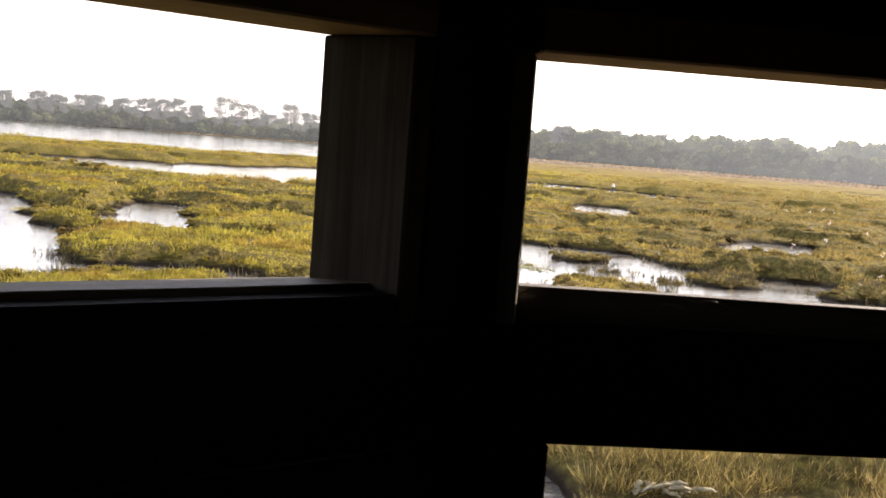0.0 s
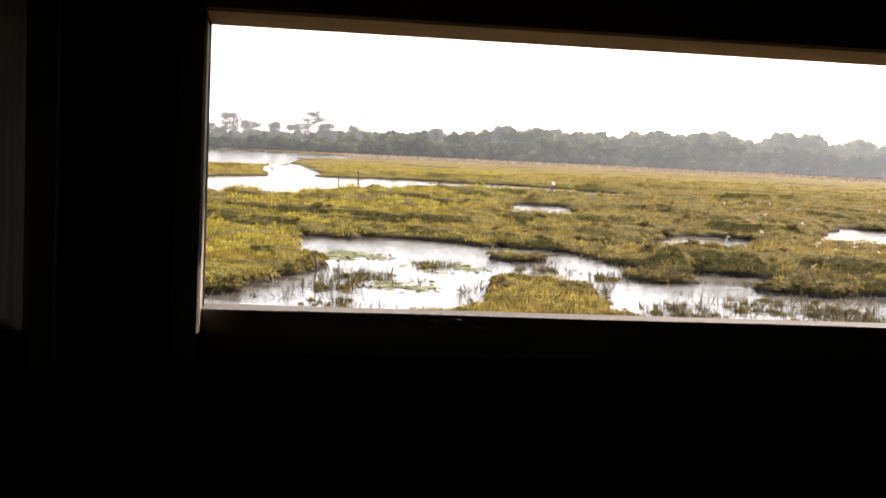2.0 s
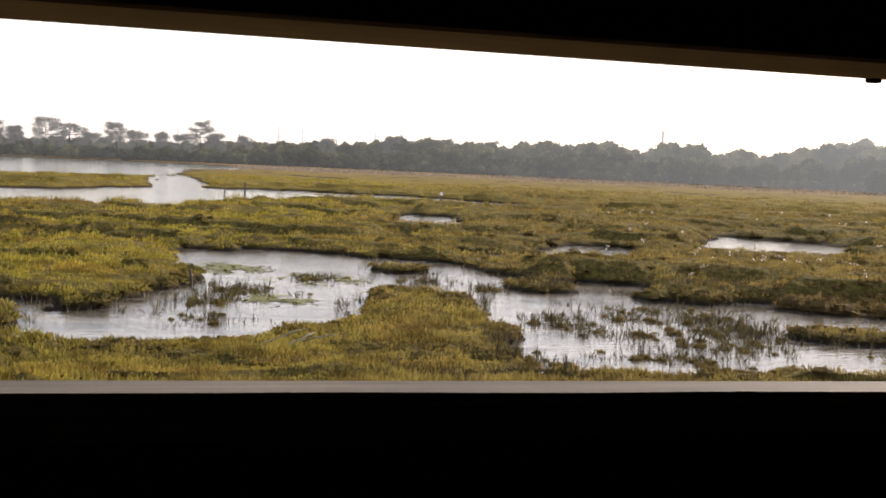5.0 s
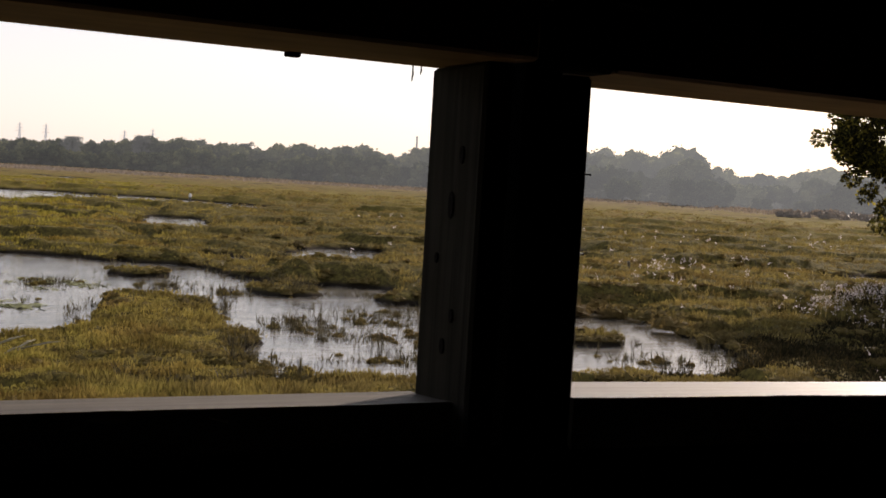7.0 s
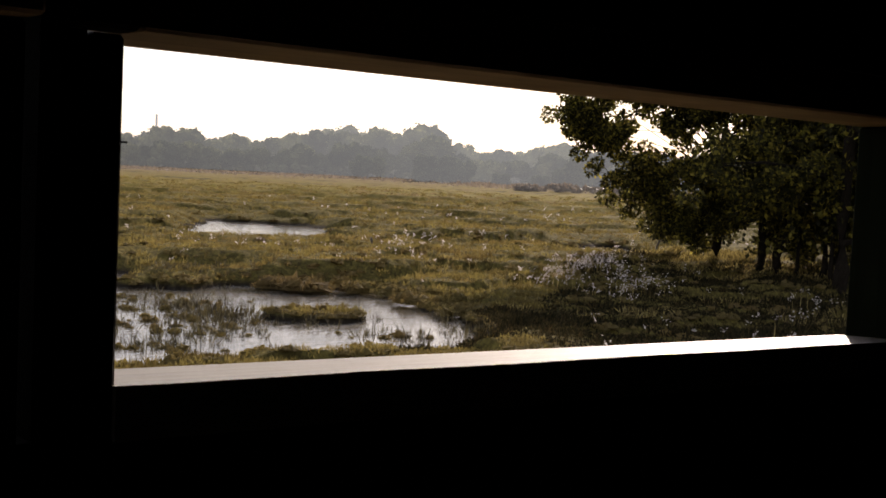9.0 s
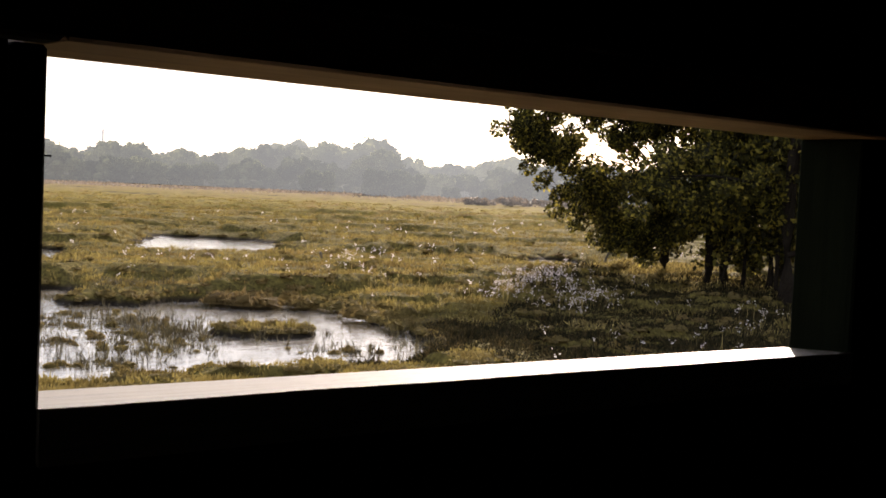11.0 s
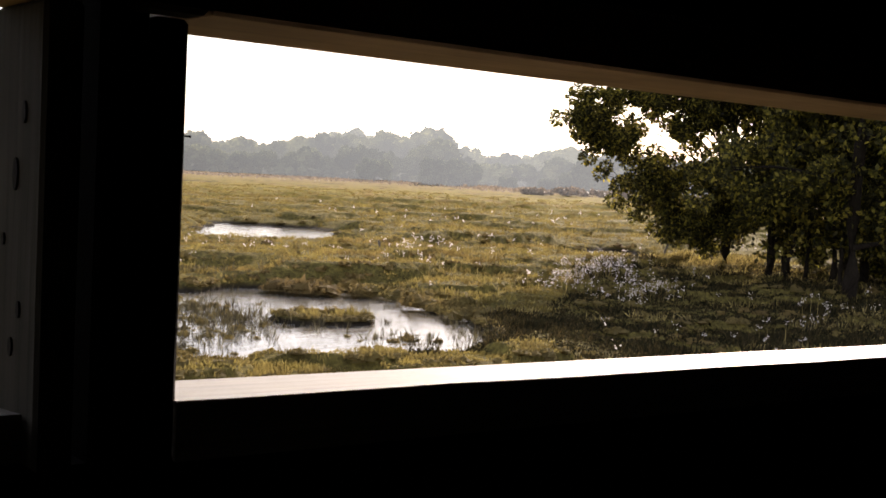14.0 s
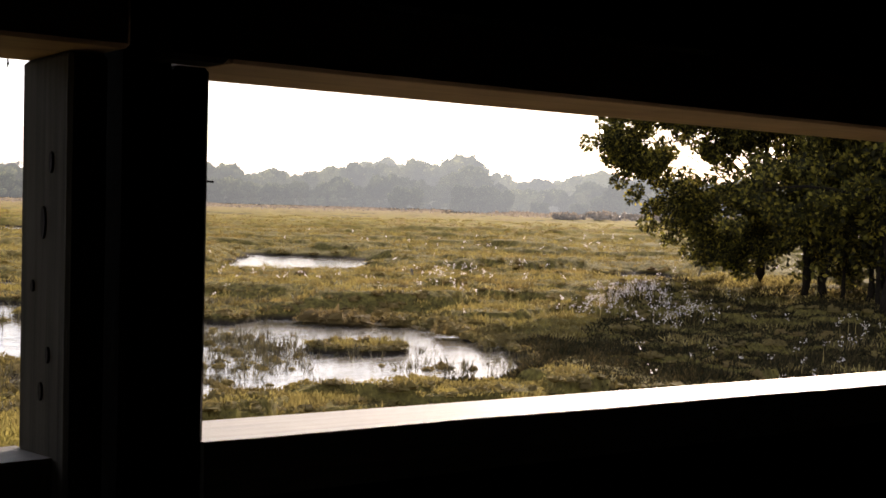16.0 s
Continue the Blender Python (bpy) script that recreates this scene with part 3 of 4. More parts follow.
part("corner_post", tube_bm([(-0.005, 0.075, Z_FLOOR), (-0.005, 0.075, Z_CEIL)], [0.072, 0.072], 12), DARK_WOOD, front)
window_2 = slot_window("window_2", 0.065, 1.306, 3.055, 3.046, Z_TOP, OUT, 0.072, (SUNLIT_JAMB, GREY_JAMB),
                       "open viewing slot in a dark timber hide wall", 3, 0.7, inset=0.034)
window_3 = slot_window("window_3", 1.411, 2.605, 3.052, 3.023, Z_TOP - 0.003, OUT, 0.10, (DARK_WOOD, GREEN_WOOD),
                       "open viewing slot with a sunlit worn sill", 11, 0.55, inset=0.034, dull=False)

for ky, kz, kr, kl in ((0.033, 3.255, 0.0035, 2.2), (0.048, 3.212, 0.0045, 2.6), (0.036, 3.118, 0.0032, 1.9), (0.05, 3.03 + 0.06, 0.0038, 1.8), (0.07, 3.165, 0.0028, 1.6)):
    kb = tube_bm([(1.3045, ky, kz), (1.31, ky, kz)], [kr, kr * 0.9], 12)
    for v in kb.verts:
        v.co.z = kz + (v.co.z - kz) * kl
    part("knot", kb, DARK_WOOD, window_2, "dark oval knot")
nail = tube_bm([(1.400, 0.004, 3.245), (1.4142, 0.003, 3.2448), (1.4152, 0.003, 3.2447)], [0.0008, 0.0007, 0.0011], 8)
part("nail", nail, DARK_WOOD, window_3, "dark nail standing out of the jamb")

for i, sx in enumerate((0.268, 0.296, 0.318, 0.342, 0.742, 0.768, 0.79, 0.812, 0.838, 0.866, 1.02, 1.11)):
    rs = random.Random(40 + i)
    ln, z = rs.uniform(0.012, 0.03), 3.0545 - 0.0073 * (sx - 0.065) - rs.uniform(0.004, 0.013)
    y = 0.0215 + rs.uniform(0.0, 0.002)
    part("splinter", tube_bm([(sx - ln, y + 0.004, z + rs.uniform(0.0, 0.004)), (sx, y, z), (sx + ln * 0.8, y + 0.003, z - rs.uniform(-0.003, 0.005))], [0.0006, 0.0021, 0.0005], 5),
         SILL_WOOD, window_2, "pale split sliver on the sill's edge")

# angled wall on the other side of the corner, hinged on the corner at the origin
TURN = 33.0
side_wall = tagged(new("wall_angled"), "dark timber side wall meeting the front at an angle", "wall", kind="structure")
W1 = 1.45
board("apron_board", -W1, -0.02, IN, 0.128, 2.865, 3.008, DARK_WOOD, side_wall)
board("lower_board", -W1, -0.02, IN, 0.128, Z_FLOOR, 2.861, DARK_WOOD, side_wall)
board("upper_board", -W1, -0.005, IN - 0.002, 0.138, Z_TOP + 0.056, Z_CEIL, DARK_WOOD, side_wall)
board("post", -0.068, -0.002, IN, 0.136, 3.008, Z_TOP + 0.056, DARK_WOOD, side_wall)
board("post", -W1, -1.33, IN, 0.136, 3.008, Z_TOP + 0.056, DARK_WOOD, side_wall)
# added dark strip that hides the bright inner face of the sill
board("dark_cover_board", -1.296, -0.1, 0.002, 0.046, 3.0085, 3.044, DARK_WOOD, side_wall)
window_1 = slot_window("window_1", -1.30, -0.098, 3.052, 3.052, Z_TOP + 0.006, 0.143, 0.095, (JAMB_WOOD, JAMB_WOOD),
                       "open viewing slot in the angled timber wall", 23, 0.25, splay=0.03)
for w in (side_wall, window_1):
    w.matrix_world = pose(0, 0, 0, 0, 0, TURN)

# the rest of the hide closes the room
ex, ey = -W1 * math.cos(radians(TURN)), -W1 * math.sin(radians(TURN))
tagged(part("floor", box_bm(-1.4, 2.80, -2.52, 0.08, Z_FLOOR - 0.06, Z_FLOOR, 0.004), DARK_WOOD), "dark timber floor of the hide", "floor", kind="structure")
# ceiling juts past the front wall: an unseen eave added to block sun
tagged(part("ceiling", box_bm(-1.5, 2.84, -2.6, 0.70, Z_CEIL, Z_CEIL + 0.06, 0.004), DARK_WOOD), "dark boarded ceiling of the hide, run out as an added sun-blocking eave", "ceiling", kind="structure")
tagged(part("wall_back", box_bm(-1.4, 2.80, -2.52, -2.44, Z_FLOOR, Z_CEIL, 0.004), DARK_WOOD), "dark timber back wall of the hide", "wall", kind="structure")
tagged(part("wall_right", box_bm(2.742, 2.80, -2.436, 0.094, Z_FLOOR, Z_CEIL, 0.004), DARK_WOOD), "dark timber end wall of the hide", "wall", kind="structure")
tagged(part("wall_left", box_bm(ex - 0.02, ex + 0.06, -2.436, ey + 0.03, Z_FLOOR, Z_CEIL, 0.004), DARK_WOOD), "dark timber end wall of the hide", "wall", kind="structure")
for px, py in ((-1.2, -2.45), (0.75, -2.45), (2.7, -2.45), (-1.1, -0.85), (0.1, 0.03), (1.36, 0.03), (2.7, 0.03)):
    stilt = part("stilt", box_bm(px - 0.06, px + 0.06, py - 0.06, py + 0.06, -0.25, Z_FLOOR - 0.06, 0.006), DARK_WOOD)
    tagged(stilt, "square timber post carrying the hide above the marsh", "post", "stilts of the hide", "structure")

# splinters and a small block hanging from the head of window_2
for sx, sy, ln in ((1.286, 0.10, 0.014), (1.295, 0.102, 0.007)):
    part("splinter", tube_bm([(sx, sy, Z_TOP + 0.004), (sx + 0.0004, sy, Z_TOP - ln * 0.5), (sx - 0.0004, sy, Z_TOP - ln)], [0.0011, 0.0010, 0.0005], 5), DARK_WOOD, window_2, "dark hanging splinter")
part("block", box_bm(1.168, 1.180, 0.094, 0.104, Z_TOP - 0.004, Z_TOP + 0.004, 0.001), DARK_WOOD, window_2, "small dark wooden block")

# ---- plants of the marsh ----


def scatter(n, d0, d1, a0=-20.0, a1=67.0):
    """Places spread evenly as seen from the hide."""
    d = np.exp(RNG.uniform(math.log(d0), math.log(d1), n))
    a = np.radians(RNG.uniform(a0, a1, n))
    return d * np.sin(a), d * np.cos(a), d


def marsh_land(n, d0, d1, shore, low):
    """Places on the marsh, off the water and out of the creeks."""
    x, y, d = scatter(n, d0, d1)
    w = wetness(x, y)
    keep = w < shore
    x, y, d, w = x[keep], y[keep], d[keep], w[keep]
    g = height(x, y, w)
    keep = g > low
    return x[keep], y[keep], d[keep], w[keep], g[keep]


def in_oak_shadow(x, y):
    """Where the oaks' shadow falls; darkened rank grass grows here."""
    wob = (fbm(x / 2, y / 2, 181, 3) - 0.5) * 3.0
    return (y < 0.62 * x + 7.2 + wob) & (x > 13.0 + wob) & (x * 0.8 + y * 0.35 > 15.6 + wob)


def marsh_plants():
    """Bushy tussocks: thick along the fronts of the terraces, thin on top."""
    x, y, d, w, g = marsh_land(200000, 12.0, 110.0, -0.06, 0.04)
    f = 1 - 0.4 / d
    front = terraces(x, y) - terraces(x * f, y * f)
    shore = (w > -0.35) & (w < -0.05)
    keep = np.where(front > 0.07, RNG.random(len(x)) < 0.14, shore * 0.4 > RNG.random(len(x))) | (RNG.random(len(x)) < 0.003)
    keep &= (fbm(x / 3, y / 3, 161, 2) > 0.4) | shore
    keep &= RNG.random(len(x)) < np.clip(1.6 - d / 45, 0.0, 1)
    x, y, d, g = x[keep], y[keep], d[keep], g[keep]
    r = (0.06 + d * 0.0022) * RNG.uniform(0.5, 1.5, len(x))
    hgt = np.minimum(r * RNG.uniform(0.5, 0.9, len(x)), 0.22)
    return blobs("marsh_plants", np.stack([x, y, g - 0.02], 1), np.stack([r * 1.2, r * 1.2, hgt], 1), 22, 0.035 + r * 0.25, SHRUB_LEAF, (14, 42, 68, 92), 0.9, 0.3, 0.2)


def marsh_sprigs():
    """The close carpet: low tufts of short upright shoots, domed, with dark gaps between."""
    n, k = 56000, 15
    d = (RNG.uniform(170.0 ** -0.4, 12.0 ** -0.4, n)) ** -2.5
    a = np.radians(RNG.uniform(-19, 62, n))
    x, y = d * np.sin(a), d * np.cos(a)
    w = wetness(x, y)
    g = height(x, y, w)
    f, f2 = 1 - 0.22 / d - 0.003, 1 + 0.12 / d + 0.003
    steep = terraces(x * f2, y * f2) - terraces(x * f, y * f) > 0.06
    keep = (w < -0.06) & (g > 0.05) & (d > 12) & ~(steep & (RNG.random(n) < 0.5)) & ~in_oak_shadow(x, y)
    x, y, d, g = x[keep], y[keep], d[keep], g[keep]
    m = len(x)
    tall = 0.55 + 1.3 * np.clip(fbm(x / 1.3, y / 1.3, 77, 3) * 1.8 - 0.5, 0, 1)
    r = (0.06 + 0.0042 * d) * RNG.uniform(0.6, 1.6, m)
    hc = np.minimum(0.07 + 0.0013 * d, 0.18) * tall * RNG.uniform(0.7, 1.3, m)
    rho, phi = np.sqrt(RNG.random((m, k))), RNG.uniform(0, math.tau, (m, k))
    ox, oy = rho * np.cos(phi), rho * np.sin(phi)
    top = hc[:, None] * (1.05 - 0.7 * rho ** 2) * RNG.uniform(0.6, 1.25, (m, k))
    pos = np.stack([x[:, None] + ox * r[:, None], y[:, None] + oy * r[:, None], g[:, None] - 0.015 + top * 0.3], -1).reshape(-1, 3)
    al = unit(np.stack([ox * 0.45 + RNG.normal(0, 0.3, (m, k)), oy * 0.45 + RNG.normal(0, 0.3, (m, k)), np.ones((m, k))], -1).reshape(-1, 3))
    wd = np.repeat(0.009 + 0.00055 * d, k) * RNG.uniform(0.7, 1.4, m * k)
    return leaves("marsh_sprigs", pos, al, top.ravel() * 0.8 + 0.02, wd, MARSH_LEAF)


tagged(marsh_plants(), "olive bushy tussocks along the banks of the marsh", "plants", kind="stuff")
tagged(marsh_sprigs(), "close carpet of yellow-green and russet saltmarsh shoots", "plants", kind="stuff")


def algae_mat(spots):
    """Flecks of weed lying on the water, in loose mats."""
    P = []
    for cx, cy, a, b in spots:
        q = RNG.normal(0, 0.5, (1500, 2)) * np.array([a, b]) + np.array([cx, cy])
        P.append(q[fbm(q[:, 0] / 0.5, q[:, 1] / 0.9, 141, 3) > 0.47])
    P = np.concatenate(P)
    pos = np.column_stack([P, np.full(len(P), 0.006) + RNG.uniform(0, 0.012, len(P))])
    al = unit(np.column_stack([RNG.normal(size=(len(P), 2)), RNG.normal(0, 0.1, len(P))]))
    sd = unit(np.column_stack([-al[:, 1], al[:, 0], RNG.normal(0, 0.1, len(P))]))
    L = RNG.uniform(0.03, 0.10, len(P))[:, None]
    v = np.stack([pos - al * L, pos + sd * L * 0.6, pos + al * L, pos - sd * L * 0.6], 1).reshape(-1, 3)
    return mesh_np("algae", v, np.arange(len(v)).reshape(-1, 4), ALGAE)


tagged(algae_mat([(3.42, 33.13, 0.9, 1.6), (3.79, 25.82, 0.75, 0.7), (5.49, 30.33, 1.0, 1.3)]), "loose green weed floating on the lagoon", "algae", kind="stuff")


def grasses():
    """Long dry grass close to the hide and under the trees."""
    x, y, d = scatter(120000, 7.5, 12.5)
    x2, y2, d2 = scatter(60000, 16.0, 42.0, 38.0, 67.0)
    keep2 = (x2 * 0.8 + y2 * 0.35 > 19.5) & (y2 < 0.62 * x2 + 12)
    x, y, d = np.concatenate([x, x2[keep2]]), np.concatenate([y, y2[keep2]]), np.concatenate([d, d2[keep2]])
    x = np.concatenate([x, RNG.normal(36.0, 1.5, 7000), RNG.normal(33.6, 1.5, 9000)])
    y = np.concatenate([y, RNG.normal(26.8, 1.0, 7000), RNG.normal(24.9, 0.7, 9000)])
    d = np.hypot(x, y)
    w = wetness(x, y)
    keep = (w < -0.02) & (fbm(x / 2.0, y / 2.0, 83, 3) > np.where(d < 12, 0.41, np.where(x > 30, 0.3, 0.62)))
    x, y, d, w = x[keep], y[keep], d[keep], w[keep]
    g = height(x, y, w)
    al = unit(np.stack([RNG.normal(0, 0.6, len(x)), RNG.normal(0, 0.6, len(x)), np.ones(len(x))], 1))
    ln = RNG.uniform(0.06, 0.32, len(x)) * np.where(d < 12, 0.4 + 1.2 * fbm(x / 0.7, y / 0.7, 193, 2), 0.8)
    return leaves("dry_grass", np.stack([x, y, g - 0.01], 1), al, ln, np.where(d < 13, 0.0065, 0.006 + 0.0006 * d), DRY_LEAF)


def shadow_grass():
    """Rank grass and herbs below the oaks, coloured dark to deepen their shadow."""
    x, y, d = scatter(190000, 14.0, 46.0, 36.0, 66.0)
    w = wetness(x, y)
    keep = in_oak_shadow(x, y) & (w < -0.05) & ~((y > 23.4) & (x > 30.5))
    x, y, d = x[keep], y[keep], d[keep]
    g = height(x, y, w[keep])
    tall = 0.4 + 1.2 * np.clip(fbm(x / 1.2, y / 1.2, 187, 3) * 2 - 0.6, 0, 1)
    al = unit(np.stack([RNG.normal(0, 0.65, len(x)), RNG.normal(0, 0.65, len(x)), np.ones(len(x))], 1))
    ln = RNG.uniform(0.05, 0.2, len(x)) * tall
    return leaves("shadow_grass", np.stack([x, y, g - 0.015], 1), al, ln, 0.01 + 0.0008 * d, SHADOW_GRASS_LEAF)


tagged(shadow_grass(), "rank grass coloured dark to deepen the shade of the oaks", "grass", kind="stuff")
tagged(grasses(), "dry straw-coloured grass on the bank before the hide", "grass", kind="stuff")


def sedges():
    """Dark tufts of thin blades standing in the shallow water, and along the shores."""
    xs, ys = [], []
    for cx, cy, a, b, h in SEDGE:
        n = int(34 * a * b) + 8
        q = RNG.normal(0, 0.62, (n, 2)) + 0.25 * RNG.normal(0, 1, (1, 2))
        ch, sh = math.cos(radians(h)), math.sin(radians(h))
        xs.append(cx + a * q[:, 0] * ch + b * q[:, 1] * sh)
        ys.append(cy - a * q[:, 0] * sh + b * q[:, 1] * ch)
    x, y, d = scatter(9000, 14.0, 45.0)
    w = wetness(x, y)
    keep = (w > -0.2) & (w < 0.5) & (fbm(x / 1.1, y / 1.4, 91, 2) > 0.56)
    x, y = np.concatenate(xs + [x[keep]]), np.concatenate(ys + [y[keep]])
    k = 16
    g = np.maximum(height(x, y), -0.1)
    size = 0.35 + 1.1 * RNG.random(len(x)) ** 1.8
    off = RNG.normal(0, 0.07, (len(x) * k, 2)) * np.repeat(size, k)[:, None]
    P = np.repeat(np.stack([x, y, g], 1), k, axis=0)
    P[:, :2] += off
    al = unit(np.concatenate([off * 3.0 + RNG.normal(0, 0.3, off.shape), np.ones((len(off), 1))], 1))
    ln = RNG.uniform(0.08, 0.34, len(P)) * np.repeat(size, k)
    return leaves("sedge", P, al, ln, RNG.uniform(0.010, 0.024, len(P)), SEDGE_LEAF)


def wet_tussocks():
    """Dark bushy tussocks standing in the shallows."""
    C, R = [], []
    for cx, cy, a, b, h in SEDGE:
        for _ in range(int(11 * a * b) + 3):
            q = RNG.normal(0, 0.5, 2)
            ch, sh = math.cos(radians(h)), math.sin(radians(h))
            r = RNG.uniform(0.05, 0.15)
            C.append((cx + a * q[0] * ch + b * q[1] * sh, cy - a * q[0] * sh + b * q[1] * ch, -0.03))
            R.append((r, r, r * RNG.uniform(0.6, 0.95)))
    for cx, cy in BANK:
        for _ in range(7):
            r = RNG.uniform(0.16, 0.34)
            C.append((cx + RNG.normal(0, 0.4), cy + RNG.normal(0, 0.35), 0.08))
            R.append((r * 1.2, r * 1.2, r * RNG.uniform(0.7, 1.0)))
    R = np.array(R)
    return blobs("wet_tussocks", np.array(C), R, 90, 0.06 + R[:, 0] * 0.25, SHRUB_LEAF, (14, 42, 68, 92), 1.0, 0.2, 0.2)


tagged(wet_tussocks(), "dark bushy tussocks in the shallow lagoon and on its bank", "tussocks", kind="stuff")
tagged(sedges(), "dark thin sedge standing in the shallow water", "sedge", kind="stuff")


def reed_bed():
    d = RNG.uniform(150, 350, 60000)
    a = np.radians(RNG.uniform(5, 66, 60000))
    x, y = d * np.sin(a), d * np.cos(a)
    edge = 235 - 95 * np.clip((np.degrees(a) - 36) / 20, 0, 1)
    keep = (RNG.random(len(d)) < np.clip((d - edge - 60 * fbm(x / 20, y / 20, 101, 3)) / 60, 0, 1)) & (fbm(x / 18, y / 9, 103, 3) > 0.45)
    x, y = x[keep], y[keep]
    al = unit(np.stack([RNG.normal(0, 0.2, len(x)), RNG.normal(0, 0.2, len(x)), np.ones(len(x))], 1))
    ln = RNG.uniform(0.25, 0.6, len(x)) * (0.5 + 1.2 * fbm(x / 15, y / 15, 107, 2))
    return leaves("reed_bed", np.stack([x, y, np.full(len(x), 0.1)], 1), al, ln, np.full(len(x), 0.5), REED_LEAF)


tagged(reed_bed(), "pale pinkish-brown reeds along the far edge of the marsh", "reeds", kind="stuff")


for tx, ty, tr, th_ in ((158.0, 156.0, 4.5, 1.9), (152.0, 160.0, 3.5, 1.4), (165.0, 152.0, 4.0, 1.6)):
    nb = 30
    q = RNG.normal(0, 0.45, (nb, 2)) * tr
    cc = np.column_stack([tx + q[:, 0], ty + q[:, 1], 0.1 + RNG.uniform(0.1, 0.5, nb) * th_])
    cl = blobs("reed_clump", cc, np.column_stack([RNG.uniform(0.6, 1.1, nb), RNG.uniform(0.6, 1.1, nb), RNG.uniform(0.4, 0.6, nb) * th_]), 24, np.full(nb, 0.7), REED_LEAF, (14, 42, 68, 92), 0.8, 0.3, 0.2)
    tagged(cl, "low pale-brown clump of reeds on the far marsh", "reeds", "reed clumps", "stuff")


def seed_heads():
    """White fluffy seed heads on thin stems, thick beside the oaks and thin over the marsh."""
    spots = ((23.8, 22.0, 0.6, 0.3, 50), (25.0, 22.4, 0.7, 0.35, 70), (26.2, 22.4, 0.5, 0.35, 34), (23.2, 18.9, 0.7, 0.35, 34), (24.2, 19.6, 0.6, 0.35, 26), (21.9, 27.1, 0.6, 0.4, 14),
             (24.9, 29.8, 0.8, 0.5, 16), (17.3, 12.2, 0.9, 0.7, 8), (20.0, 12.7, 0.7, 0.5, 7), (25.0, 14.4, 0.8, 0.5, 14))
    x = np.concatenate([RNG.normal(c[0], c[2], c[4]) for c in spots])
    y = np.concatenate([RNG.normal(c[1], c[3], c[4]) for c in spots])
    xs, ys, ds = scatter(260, 30, 90, 22, 58)
    thick = fbm(xs / 5, ys / 5, 171, 2) > 0.5
    xs, ys = xs[thick], ys[thick]
    x, y = np.concatenate([x, xs]), np.concatenate([y, ys])
    keep = wetness(x, y) < -0.2
    x, y = x[keep], y[keep]
    g = height(x, y)
    d = np.hypot(x, y)
    hz = g + RNG.uniform(0.2, 0.62, len(x))
    k = 8
    P = np.repeat(np.stack([x, y, hz], 1), k, axis=0) + RNG.normal(0, 0.04, (len(x) * k, 3))
    al = unit(RNG.normal(size=P.shape) + np.array([0, 0, 0.4]))
    ln = np.repeat(0.025 + 0.0006 * d, k) * RNG.uniform(0.7, 1.3, len(P))
    heads = leaves("seed_heads", P, al, ln, ln * 0.6, SEED_HEAD)
    stems = leaves("stems", np.stack([x, y, g], 1), np.tile([0.0, 0.0, 1.0], (len(x), 1)), hz - g, np.full(len(x), 0.012), DRY_LEAF, heads)
    return heads


tagged(seed_heads(), "white fluffy seed heads on thin dry stems", "wildflowers", kind="stuff")

# ---- trees ----


def leaf_ball(centres, radii, n, size, flat=0.75):
    """Leaf places in a crown of small clumps: mostly towards each clump's outside."""
    k = RNG.choice(len(centres), n, p=radii ** 2 / (radii ** 2).sum())
    v = unit(RNG.normal(size=(n, 3)))
    r = radii[k] * RNG.uniform(0.25, 1.0, n) ** 0.5
    pos = centres[k] + v * r[:, None] * np.array([1, 1, flat])
    al = unit(v + RNG.normal(0, 0.8, (n, 3)))
    ln = size * RNG.uniform(0.6, 1.35, n)
    return pos, al, ln


